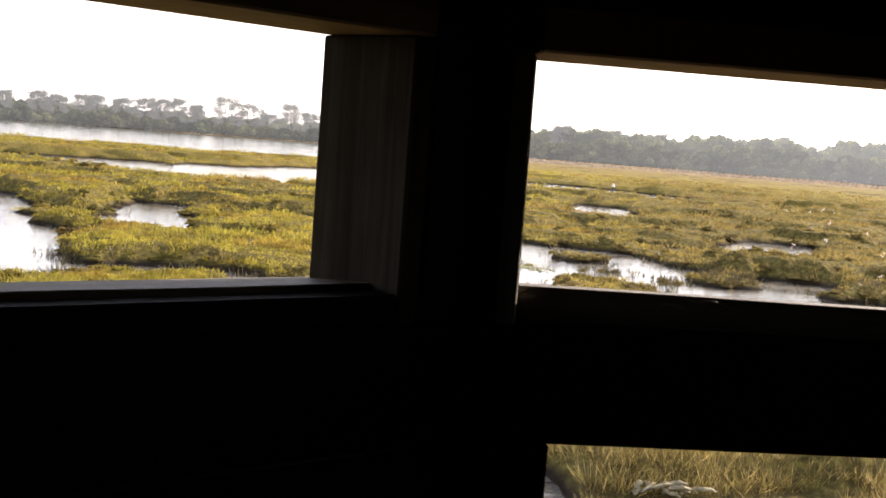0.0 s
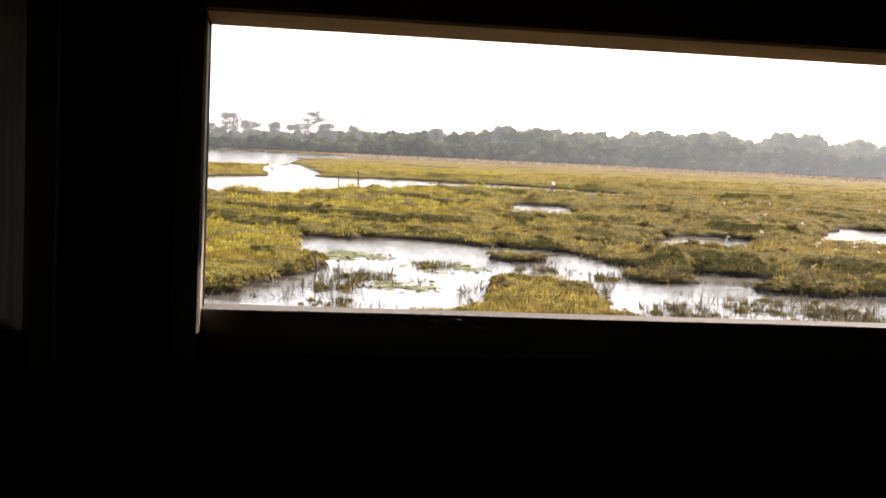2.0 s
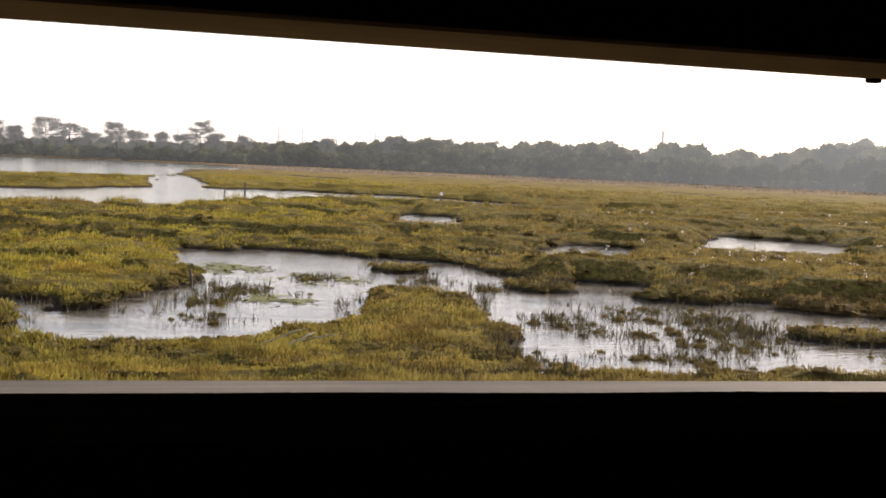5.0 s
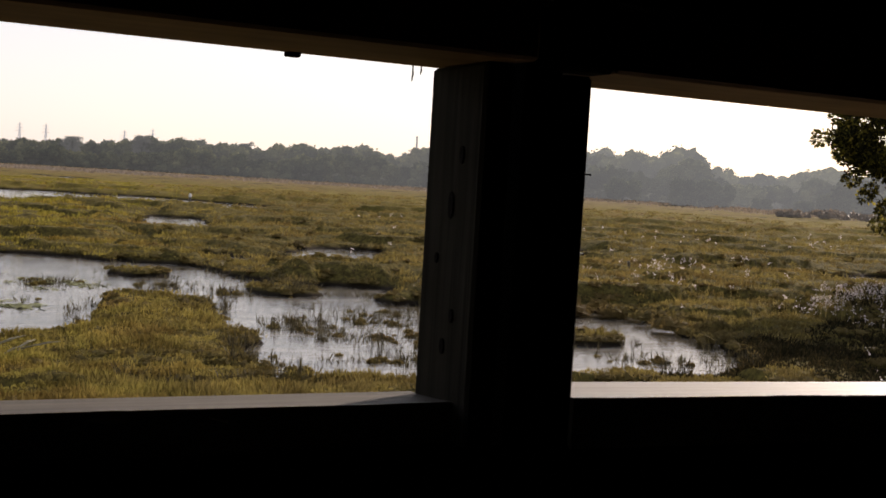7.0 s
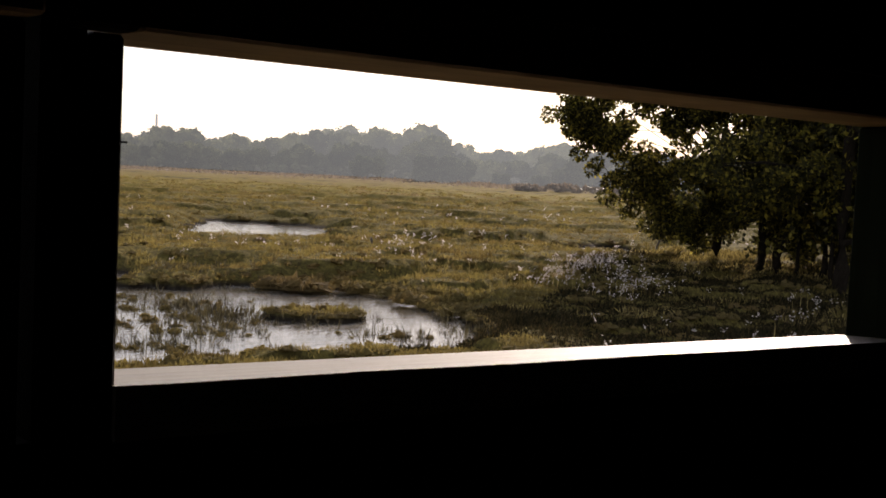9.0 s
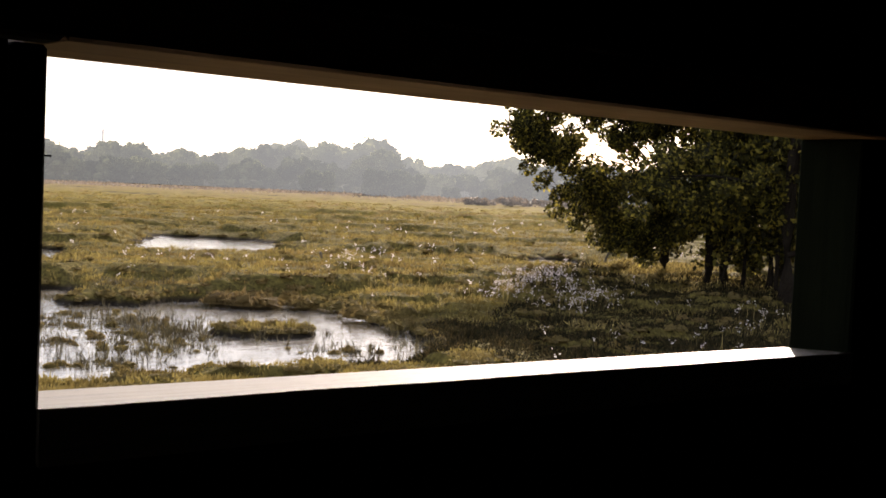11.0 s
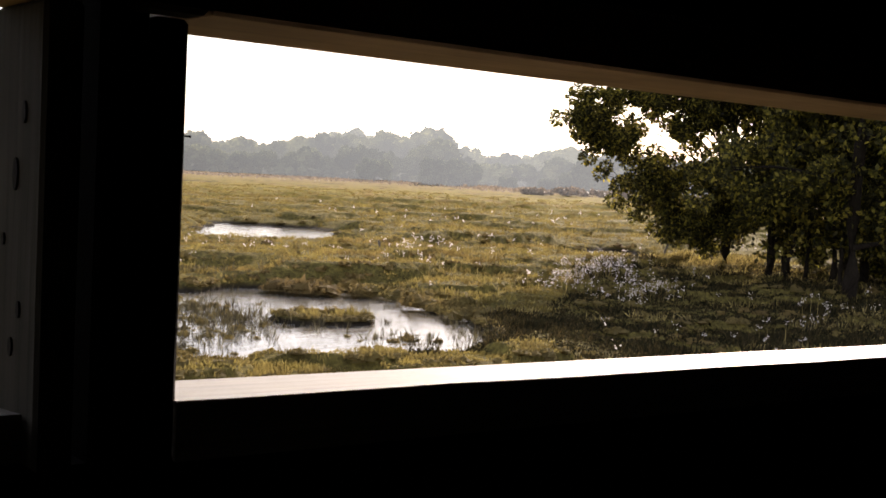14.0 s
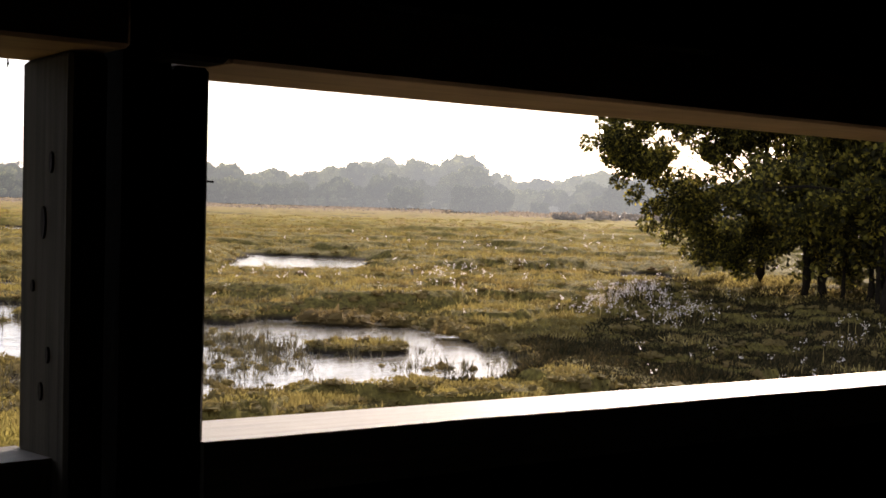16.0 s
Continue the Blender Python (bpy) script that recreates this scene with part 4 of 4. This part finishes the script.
def oak(x, y, z, h, spread, seed, n_leaf, trunk_r, low, lean=(0.0, 0.0), label="", reach=None, n_limb=9, leafsize=0.13):
    """An oak: a tapered trunk, forking limbs, and a crown of clumped leaves."""
    rs = random.Random(seed)
    tree = tagged(new("oak_tree"), label, "tree", "oaks at the marsh edge")
    tree.location = (x, y, z)
    top = Vector((lean[0], lean[1], h * 0.82))
    pts = [Vector((0, 0, -0.15))] + [top * t + Vector((rs.uniform(-0.12, 0.12), rs.uniform(-0.12, 0.12), 0)) for t in (0.05, 0.2, 0.4, 0.6, 0.8, 1.0)]
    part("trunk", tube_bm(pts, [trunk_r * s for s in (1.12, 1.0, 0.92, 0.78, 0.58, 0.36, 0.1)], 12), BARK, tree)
    centres, radii = [], []
    for i in range(n_limb):
        t = low / h + (0.95 - low / h) * (i + rs.random()) / n_limb
        base = top * min(t * 1.05, 1.0)
        ang = i * 2.4 + rs.uniform(-0.4, 0.4)
        reach_i = spread * rs.uniform(0.65, 1.05) * (1.1 - 0.65 * max(t - 0.35, 0) / 0.65)
        tip = base + Vector((math.cos(ang) * reach_i, math.sin(ang) * reach_i, reach_i * rs.uniform(0.0, 0.45)))
        if reach and i < len(reach):
            tip = Vector(reach[i])
            base = top * min(0.85, max(0.25, tip.z / h * 0.8))
        mids = [base.lerp(tip, s) + Vector((rs.uniform(-0.2, 0.2), rs.uniform(-0.2, 0.2), 0.25 * math.sin(s * 3.1))) for s in (0.35, 0.7)]
        far_bough = bool(reach) and i < len(reach) and tip.z > 3.7
        r0 = trunk_r * (0.15 if far_bough else 0.42)
        if far_bough:          # the outer boughs arch up and droop at the tip
            mids = [m + Vector((rs.uniform(-0.25, 0.25), rs.uniform(-0.25, 0.25), rs.uniform(0.2, 0.75))) for m in mids]
        bm = bmesh.new()
        tube_bm([base, *mids, tip], [r0, r0 * 0.7, r0 * 0.45, r0 * 0.15], 7, bm)
        bough = reach and i < len(reach)
        for s in ((0.84, 0.92, 0.97, 1.0) if far_bough else (0.62, 0.8, 0.92, 1.0) if bough else (0.35, 0.5, 0.65, 0.8, 0.92, 1.0)):
            c = base.lerp(tip, s)
            for _ in range(5 if bough else 3):
                o = Vector((rs.gauss(0, 0.55), rs.gauss(0, 0.55), rs.gauss(0.1, 0.4)))
                if o.length > 1.0:
                    o = o * (1.0 / o.length)
                tw = c + o * (0.72 if bough else 0.5 + s)
                if rs.random() < 0.6:
                    tube_bm([c, c.lerp(tw, 0.5) + Vector((0, 0, 0.05)), tw], [r0 * 0.2, r0 * 0.13, r0 * 0.06], 5, bm)
                centres.append(tw)
                radii.append(rs.uniform(0.16, 0.36) if bough else rs.uniform(0.22, 0.46))
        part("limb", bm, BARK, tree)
    centres, radii = np.array([tuple(c) for c in centres]), np.array(radii)
    ok = centres[:, 2] > low * 0.55
    pos, al, ln = leaf_ball(centres[ok], radii[ok], n_leaf, leafsize)
    leaves("crown", pos, al, ln, ln * 0.62, OAK_LEAF, tree)
    return tree


OAKS = [  # x, y, height, spread, leaf count, trunk radius, lowest foliage
    (33.2, 24.0, 9.6, 2.6, 116000, 0.17, 0.8), (32.8, 22.0, 11.5, 2.9, 33000, 0.14, 1.0), (33.8, 22.0, 11.0, 3.0, 27000, 0.13, 1.0),
    (30.4, 17.6, 12.5, 4.2, 26000, 0.22, 1.4), (34.6, 19.7, 12.0, 4.0, 20000, 0.16, 0.9), (37.2, 22.0, 10.0, 3.2, 15000, 0.2, 1.6),
    (38.0, 18.0, 9.5, 4.2, 12000, 0.2, 1.0), (33.6, 15.6, 12.0, 4.2, 12000, 0.18, 1.4), (38.4, 21.0, 12.0, 4.0, 11000, 0.17, 1.4),
    (44.0, 22.6, 9.0, 4.2, 12000, 0.2, 0.8), (42.0, 20.5, 9.0, 4.2, 11000, 0.22, 0.8), (32.6, 19.6, 10.5, 3.0, 18000, 0.11, 1.2),
    (31.6, 18.6, 8.5, 1.6, 4500, 0.07, 1.6), (31.9, 20.6, 8.0, 1.6, 4500, 0.06, 1.4), (32.2, 17.4, 9.0, 1.6, 4500, 0.08, 1.8),
    (33.4, 18.2, 9.0, 1.6, 4500, 0.09, 1.6), (31.2, 16.4, 9.0, 1.6, 4000, 0.07, 2.0), (33.2, 20.9, 9.0, 1.6, 4500, 0.07, 1.4),
    (34.8, 17.2, 9.5, 1.8, 4500, 0.1, 1.6)]
BOUGHS = [(-5.1, 2.0, 4.2), (-4.7, 1.6, 3.8), (-5.2, 2.0, 4.7), (-5.0, 1.9, 4.6), (-4.7, 1.6, 5.3), (-4.4, 1.3, 4.0), (-3.9, 0.8, 5.6), (-3.5, 0.4, 5.0), (-4.2, 1.0, 2.6), (-3.8, 0.6, 3.2), (-3.9, 0.8, 1.8), (-3.2, 0.1, 2.7), (-2.9, 0.2, 1.3),
          (-2.5, -0.2, 0.9), (-2.0, -0.8, 0.7), (-2.0, -0.6, 1.4), (-1.5, -1.4, 1.4), (-2.4, 0.5, 4.4), (-1.6, -0.8, 3.0), (-2.4, 0.5, 5.6), (-1.6, -0.5, 5.4), (-0.8, -1.2, 5.2), (-0.4, -0.4, 5.7), (-1.1, 0.2, 4.9), (-1.9, -0.2, 5.0)]
for i, (ox, oy, oh, osp, on, otr, olow) in enumerate(OAKS):
    gz = float(height(np.array([ox]), np.array([oy]))[0])
    oak(ox, oy, gz, oh, osp, 100 + i, on, otr, olow,
        label="slender dark young oak among larger oaks" if i > 11 else "dark green oak with a dense shaded crown" if i else "dark oak with low boughs reaching over the marsh",
        reach=BOUGHS if i == 0 else None, n_limb=35 if i == 0 else 9, leafsize=0.12 if i == 0 else 0.14 if i in (1, 2, 3, 11) else 0.18)

# low bushes closing the gaps behind the trunks
for bx, by, bh, bw in ((37.0, 20.2, 2.0, 1.5), (38.4, 18.4, 2.4, 1.7), (36.0, 17.2, 1.9, 1.4), (40.6, 21.6, 2.3, 1.9), (35.6, 19.0, 1.4, 1.1)):
    bush = tagged(new("bush"), "dark leafy bush growing beneath the oaks", "bush", "bushes beneath the oaks")
    bush.location = (bx, by, float(height(np.array([bx]), np.array([by]))[0]))
    stem = tube_bm([(0, 0, -0.1), (0.06, 0.03, bh * 0.4), (-0.04, 0.05, bh * 0.8)], [0.05, 0.035, 0.012], 7)
    part("stem", stem, BARK, bush)
    bc = RNG.normal(0, 0.45, (26, 3)) * np.array([bw, bw, bh * 0.35]) + np.array([0, 0, bh * 0.55])
    bp, ba, bl = leaf_ball(bc, RNG.uniform(0.2, 0.45, 26), 6000, 0.13)
    leaves("foliage", bp, ba, bl, bl * 0.6, OAK_LEAF, bush)

# far woods: heights by bearing (degrees right of +y, metres)
SKYLINE = [(-19.8, 7), (-14.7, 7.2), (-10.1, 7.0), (-8.3, 7.2), (-7.3, 7.2), (-5.7, 7), (-4.4, 6), (-3.3, 6.4), (-2.2, 6.8), (-1.3, 4.6), (-0.4, 5.6), (0.6, 6.4), (1.6, 6.6),
           (2.5, 6.4), (3.5, 7), (4.6, 8.2), (5.9, 8.2), (6.9, 7.6), (8.7, 9), (9.5, 9.2), (10.3, 8.2), (12.3, 11), (14.3, 11.2), (15.6, 10.8), (17.3, 10.8), (17.8, 9),
           (19.8, 12), (20.7, 11), (22.8, 13.4), (24.5, 9.6), (26.3, 13.6), (28.0, 10.2), (29.6, 11), (30.2, 9.8), (31.9, 11.4), (32.7, 13.2), (34.2, 14.3), (35.4, 13.8), (36.6, 16.1), (37.2, 12.3), (37.8, 14.1), (38.8, 16.2), (39.5, 12.1), (40.3, 9.9), (41.0, 8.3),
           (42.3, 10.6), (43.1, 9.7), (44.5, 11.5), (45.7, 12.0), (50.0, 10), (60.3, 11), (70.5, 12)]
SKY_A, SKY_H = np.array([s[0] for s in SKYLINE]), np.array([s[1] for s in SKYLINE])


def wood_radius(a):
    return np.interp(a, [-20, 12, 25, 40, 70], [415, 412, 392, 366, 350])


def crown_lobes(x, y, z0, h, wd):
    """A rounded crown: a core and lobes over its upper and outer sides."""
    nb = 14
    i = np.arange(nb) + 0.5
    cz = 0.98 - 1.5 * i / nb + RNG.uniform(-0.06, 0.06, nb)
    th = i * 2.4 + RNG.uniform(0, 6.3) + RNG.uniform(-0.3, 0.3, nb)
    sh = np.sqrt(np.clip(1 - cz ** 2, 0.02, 1))
    hz = (h - z0) / 2
    b = RNG.uniform(0.34, 0.55, nb) * min(wd, hz)
    k = 1 - b / max(wd, hz) * 0.8
    c = np.stack([x + wd * k * sh * np.cos(th), y + wd * k * sh * np.sin(th), z0 + hz + hz * k * cz], 1)
    c = np.concatenate([c, [[x, y, z0 + hz * 0.95]]])
    r = np.concatenate([np.stack([b * 1.1, b * 1.1, b * 0.9], 1), [[wd * 0.72, wd * 0.72, hz * 0.74]]])
    return c, r


def far_wood(row):
    """One rank of the woodland: 0 the low trees in front, 1 the tall ones, 2 those behind."""
    C, R = [], []
    a = -18.0 + 0.2 * row
    while a < 69:
        aa = a + RNG.uniform(-0.15, 0.15)
        r = wood_radius(aa) + (0, 15, 34)[row] + RNG.uniform(-5, 5)
        h = float(np.interp(aa, SKY_A, SKY_H)) * float(np.interp(aa, [4, 14, 30, 36], [1.0, 1.06, 1.08, 1.14])) * (RNG.uniform(0.45, 0.8), RNG.uniform(0.86, 1.05), RNG.uniform(0.8, 1.03))[row] * (1 + 0.03 * row) + 0.3
        wd = h * RNG.uniform(0.34, 0.5) + 0.6
        c, q = crown_lobes(r * math.sin(radians(aa)), r * math.cos(radians(aa)), (0.1, 0.12, 0.15)[row] * h, h, wd)
        C.append(c)
        R.append(q)
        a += math.degrees(wd / r) * (1.15, 1.25, 1.2)[row]
    for k in range((600, 500, 400)[row]):          # scrub along the foot and in the depth of the wood
        aa = RNG.uniform(-18, 69)
        r = wood_radius(aa) + (RNG.uniform(-7, 8), RNG.uniform(8, 14), RNG.uniform(20, 44))[row]
        b = RNG.uniform(0.9, 1.9) * (1.0, 1.4, 1.8)[row]
        C.append(np.array([[r * math.sin(radians(aa)), r * math.cos(radians(aa)), b * RNG.uniform(0.5, 1.4)]]))
        R.append(np.array([[b * 1.3, b * 1.3, b]]))
    C, R = np.concatenate(C), np.concatenate(R)
    return blobs("woods_in_haze", C, R, 30, 0.24 + R[:, 0] * 0.2, (NEAR_WOOD_LEAF, WOOD_LEAF, REAR_WOOD_LEAF)[row], (20, 65, 110, 150), 0.9, 0.7, 0.12)


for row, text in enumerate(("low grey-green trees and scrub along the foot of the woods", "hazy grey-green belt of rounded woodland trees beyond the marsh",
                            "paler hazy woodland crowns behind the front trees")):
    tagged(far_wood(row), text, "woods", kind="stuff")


def far_bush(a, r, h, wd):
    """A rounded tree standing before the far woods."""
    t = tagged(new("broadleaf_tree"), "rounded grey-green tree before the far woods", "tree", "trees before the far woods")
    t.location = (r * math.sin(radians(a)), r * math.cos(radians(a)), 0.2)
    part("trunk", tube_bm([(0, 0, -0.2), (0.1, 0, h * 0.2), (0, 0.1, h * 0.45)], [0.3, 0.22, 0.08], 7), FAR_BARK, t)
    nb = 34
    cz = RNG.uniform(0.12, 0.85, nb) * h
    sh = np.sqrt(np.clip(1 - ((cz / h - 0.45) / 0.6) ** 2, 0.1, 1))
    th = RNG.uniform(0, math.tau, nb)
    c = np.stack([wd * sh * np.cos(th) * 0.8, wd * sh * np.sin(th) * 0.8, cz], 1)
    b = RNG.uniform(0.17, 0.25, nb) * h + 0.2
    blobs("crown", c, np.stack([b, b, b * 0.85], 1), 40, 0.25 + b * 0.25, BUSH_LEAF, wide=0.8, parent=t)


for a, r, h, wd in ((39.9, 300, 6.8, 4.6), (38.5, 310, 7.2, 3.2), (35.6, 320, 6.4, 5.0), (46.5, 285, 9.0, 6.2), (42.1, 320, 3.0, 2.6), (44.0, 320, 3.2, 2.4), (45.1, 310, 5.0, 3.0)):
    far_bush(a, r, h, wd)


def pine(a, h, spread, seed, side=1):
    """A wind-shaped pine: bare leaning trunk, flat tiers of needles with gaps between."""
    rs = random.Random(seed)
    r = 419.0
    t = tagged(new("pine_tree"), "tall wind-shaped pine with flat tiers of needles", "tree", "pines on the far shore")
    t.location = (r * math.sin(radians(a)), r * math.cos(radians(a)), 0.2)
    top = Vector((rs.uniform(-0.8, 0.8), 0, h * 0.93))
    part("trunk", tube_bm([Vector((0, 0, -0.3)), top * 0.35 + Vector((0.25, 0, 0)), top * 0.7, top], [0.36, 0.28, 0.18, 0.06], 8), FAR_BARK, t)
    bm = bmesh.new()
    centres, radii = [], []
    lean = rs.choice((-1, 1)) * 0.35
    for i in range(11):
        f = i / 10
        z = h * (0.28 + 0.65 * f)
        base = top * (min(z, top.z) / top.z)
        for sgn in (-1, 1):
            if rs.random() < 0.16:
                continue
            ln = spread * (0.55 + 0.65 * math.sin(math.pi * min(0.25 + 0.62 * f, 1))) * rs.uniform(0.5, 1.0) * (1 + sgn * lean * (1 - f))
            ang = (0 if sgn > 0 else math.pi) + rs.uniform(-0.7, 0.7)
            tip = base + Vector((math.cos(ang) * ln, math.sin(ang) * ln, rs.uniform(0.0, 0.8) - (0.5 if f < 0.3 else 0)))
            tube_bm([base, base.lerp(tip, 0.55) + Vector((0, 0, 0.25)), tip], [0.13, 0.09, 0.04], 5, bm)
            for q in (0.4, 0.6, 0.8, 1.0):
                for _ in range(5):
                    centres.append(tuple(base.lerp(tip, q) + Vector((rs.gauss(0, 0.65), rs.gauss(0, 0.5), rs.gauss(0.15, 0.36)))))
                    radii.append(rs.uniform(0.2, 0.55))
    for _ in range(14):          # the flat top
        centres.append((top.x + rs.gauss(0, spread * 0.3), top.y + rs.gauss(0, 0.8), h * rs.uniform(0.9, 0.98)))
        radii.append(rs.uniform(0.4, 0.8))
    part("branchwork", bm, FAR_BARK, t)
    b = np.array(radii)
    pos, al, ln = leaf_ball(np.array(centres), b * 1.35, 5600, 0.5, 0.5)
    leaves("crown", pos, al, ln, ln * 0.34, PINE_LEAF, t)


for i, (a, h, sp) in enumerate(((-3.67, 13.0, 4.4), (-2.59, 11.2, 5.0), (-1.75, 8.2, 3.2), (-0.49, 12.2, 3.4), (0.44, 9.6, 3.6), (1.62, 9.6, 1.8), (2.5, 9.0, 3.2), (3.31, 14.0, 4.2),
                                (4.08, 9.8, 3.0), (-4.9, 9.4, 2.6), (-5.83, 11.0, 3.0), (-6.7, 10.6, 3.8), (-7.42, 10.6, 3.8), (-8.45, 10.0, 3.4), (-9.5, 10.2, 3.0), (-10.19, 9.8, 3.4), (-11.2, 9.4, 3.2),
                                (-12.14, 10.2, 3.6), (-13.68, 9.4, 3.6), (-15.0, 9.2, 3.4), (5.4, 9.2, 2.6), (9.4, 10.2, 3.0), (12.4, 11.6, 3.2), (17.2, 11.4, 3.0))):
    pine(a, h, sp, 300 + i)

# ---- far marks: pylons and a chimney ----


def pylon(a, r, top):
    t = tagged(new("pylon"), "distant lattice steel electricity pylon above the woods", "pylon", "distant pylons")
    t.matrix_world = pose(r * math.sin(radians(a)), r * math.cos(radians(a)), 0, 0, 0, -a + 25)
    bw, k = 3.2, 0.35
    for sx in (-1, 1):
        for sy in (-1, 1):
            part("leg", tube_bm([(sx * bw, sy * bw, -0.5), (sx * 0.7, sy * 0.7, top * 0.72), (sx * 0.15, sy * 0.15, top)], [k, k * 0.8, k * 0.6], 4), HAZY_STEEL, t)
    bm = bmesh.new()
    for i in range(7):
        z0, z1 = top * 0.72 * i / 7, top * 0.72 * (i + 1) / 7
        w0, w1 = bw - (bw - 0.7) * i / 7, bw - (bw - 0.7) * (i + 1) / 7
        for sy in (-1, 1):
            tube_bm([(-w0, sy * w0, z0), (w1, sy * w1, z1)], [k * 0.5, k * 0.5], 4, bm)
            tube_bm([(w0, sy * w0, z0), (-w1, sy * w1, z1)], [k * 0.5, k * 0.5], 4, bm)
    part("bracing", bm, HAZY_STEEL, t)
    for f, wd in ((0.74, 5.5), (0.83, 4.6), (0.92, 3.6)):
        part("crossarm", tube_bm([(-wd, 0, top * f), (0, 0, top * f + 0.9), (wd, 0, top * f)], [0.2, 0.45, 0.2], 4), HAZY_STEEL, t)


for a, r, s in ((2.24, 1500, 0.0225), (6.96, 1500, 0.0262), (8.09, 1520, 0.0262), (11.58, 1400, 0.0252), (12.86, 1400, 0.028)):
    pylon(a, r, 3.2 + r * s)
chim = tagged(new("chimney"), "slender pale industrial chimney beyond the woods", "chimney")
chim.location = (900 * math.sin(radians(25.4)), 900 * math.cos(radians(25.4)), 0)
part("stack", tube_bm([(0, 0, -0.5), (0, 0, 20), (0, 0, 34.6)], [1.3, 0.9, 0.75], 20), HAZY_STACK, chim)
part("rim", tube_bm([(0, 0, 34.0), (0, 0, 35.0)], [0.9, 0.9], 20), HAZY_STACK, chim)

# ---- posts and timber in the marsh ----


def stake(x, y, top, r, label, lean=(0, 0), cap=False, name="wooden_post"):
    t = tagged(new(name), label, "post")
    g = float(height(np.array([x]), np.array([y]))[0])
    t.location = (x, y, 0)
    part("shaft", tube_bm([(0, 0, g - 0.2), (lean[0] * 0.5 + 0.01, lean[1] * 0.5, (g + top) / 2), (lean[0], lean[1], top)], [r, r * 0.95, r * 0.8], 9), POST_WOOD, t)
    # white cap put in place of a bird perched on the post
    if cap:
        part("cap", tube_bm([(lean[0], lean[1], top + 0.002), (lean[0], lean[1], top + 0.1), (lean[0], lean[1], top + 0.28)], [r * 0.9, r * 1.15, r * 0.6], 9), CAP_WHITE, t, "white top in place of a perched bird")


stake(24.68, 90.4, 0.72, 0.11, "weathered post with a white top standing in the channel", (0.05, 0), True)
stake(9.93, 98.7, 1.0, 0.08, "thin dark post standing in the channel")
stake(7.96, 94.96, 0.8, 0.06, "thin dark post standing in the channel")
stake(2.08, 28.81, 0.36, 0.035, "short dark stake leaning at the lagoon's edge", (-0.05, 0))
stake(25.93, 33.79, 0.72, 0.05, "short dark post in the marsh plants", (-0.03, 0.0))
stake(35.99, 29.24, 1.25, 0.04, "thin leaning stick beside the oaks", (0.33, -0.2), name="stick")

bm = box_bm(-0.5, 0.5, -0.09, 0.09, 0, 0.04, 0.006)
pl = tagged(part("plank", bm, DRIFT_WOOD), "bleached plank lying tilted on the marsh", "plank")
pl.matrix_world = pose(-0.54, 60.84, 0.42, 0, 18, -20)
rs = random.Random(9)
HEAP = [(rs.uniform(3.05, 3.72), rs.uniform(8.72, 9.02), rs.uniform(-70, 70), rs.uniform(0.12, 0.34)) for _ in range(12)]
for lx, ly, ang, ln in [(2.9, 17.7, 12, 0.9), (3.45, 17.6, -8, 0.7), (3.2, 17.45, 30, 0.6)] + HEAP:
    g = float(height(np.array([lx]), np.array([ly]))[0])
    k = [rs.uniform(0.7, 1.2) for _ in range(5)]
    pts = [(-ln / 2, 0, 0), (-ln * 0.3, 0.02 * k[0], 0.02 * k[1]), (-ln * 0.05, -0.02 * k[2], 0.035), (ln * 0.25, 0.02 * k[3], 0.03), (ln / 2, 0.03 * k[4], 0.0)]
    bm = tube_bm(pts, [0.012, 0.028 * k[1], 0.024 * k[2], 0.03 * k[3], 0.008], 7)
    for v in bm.verts:
        v.co.z *= 0.7
        v.co.y += rs.uniform(-0.006, 0.006)
    lg = tagged(part("driftwood", bm, DRIFT_WOOD), "bleached broken driftwood lying in the grass", "driftwood", "driftwood branches")
    lg.matrix_world = pose(lx, ly, g + (0.15 if ly > 12 else rs.uniform(0.05, 0.14)), rs.uniform(-15, 15), rs.uniform(-18, 18), ang)
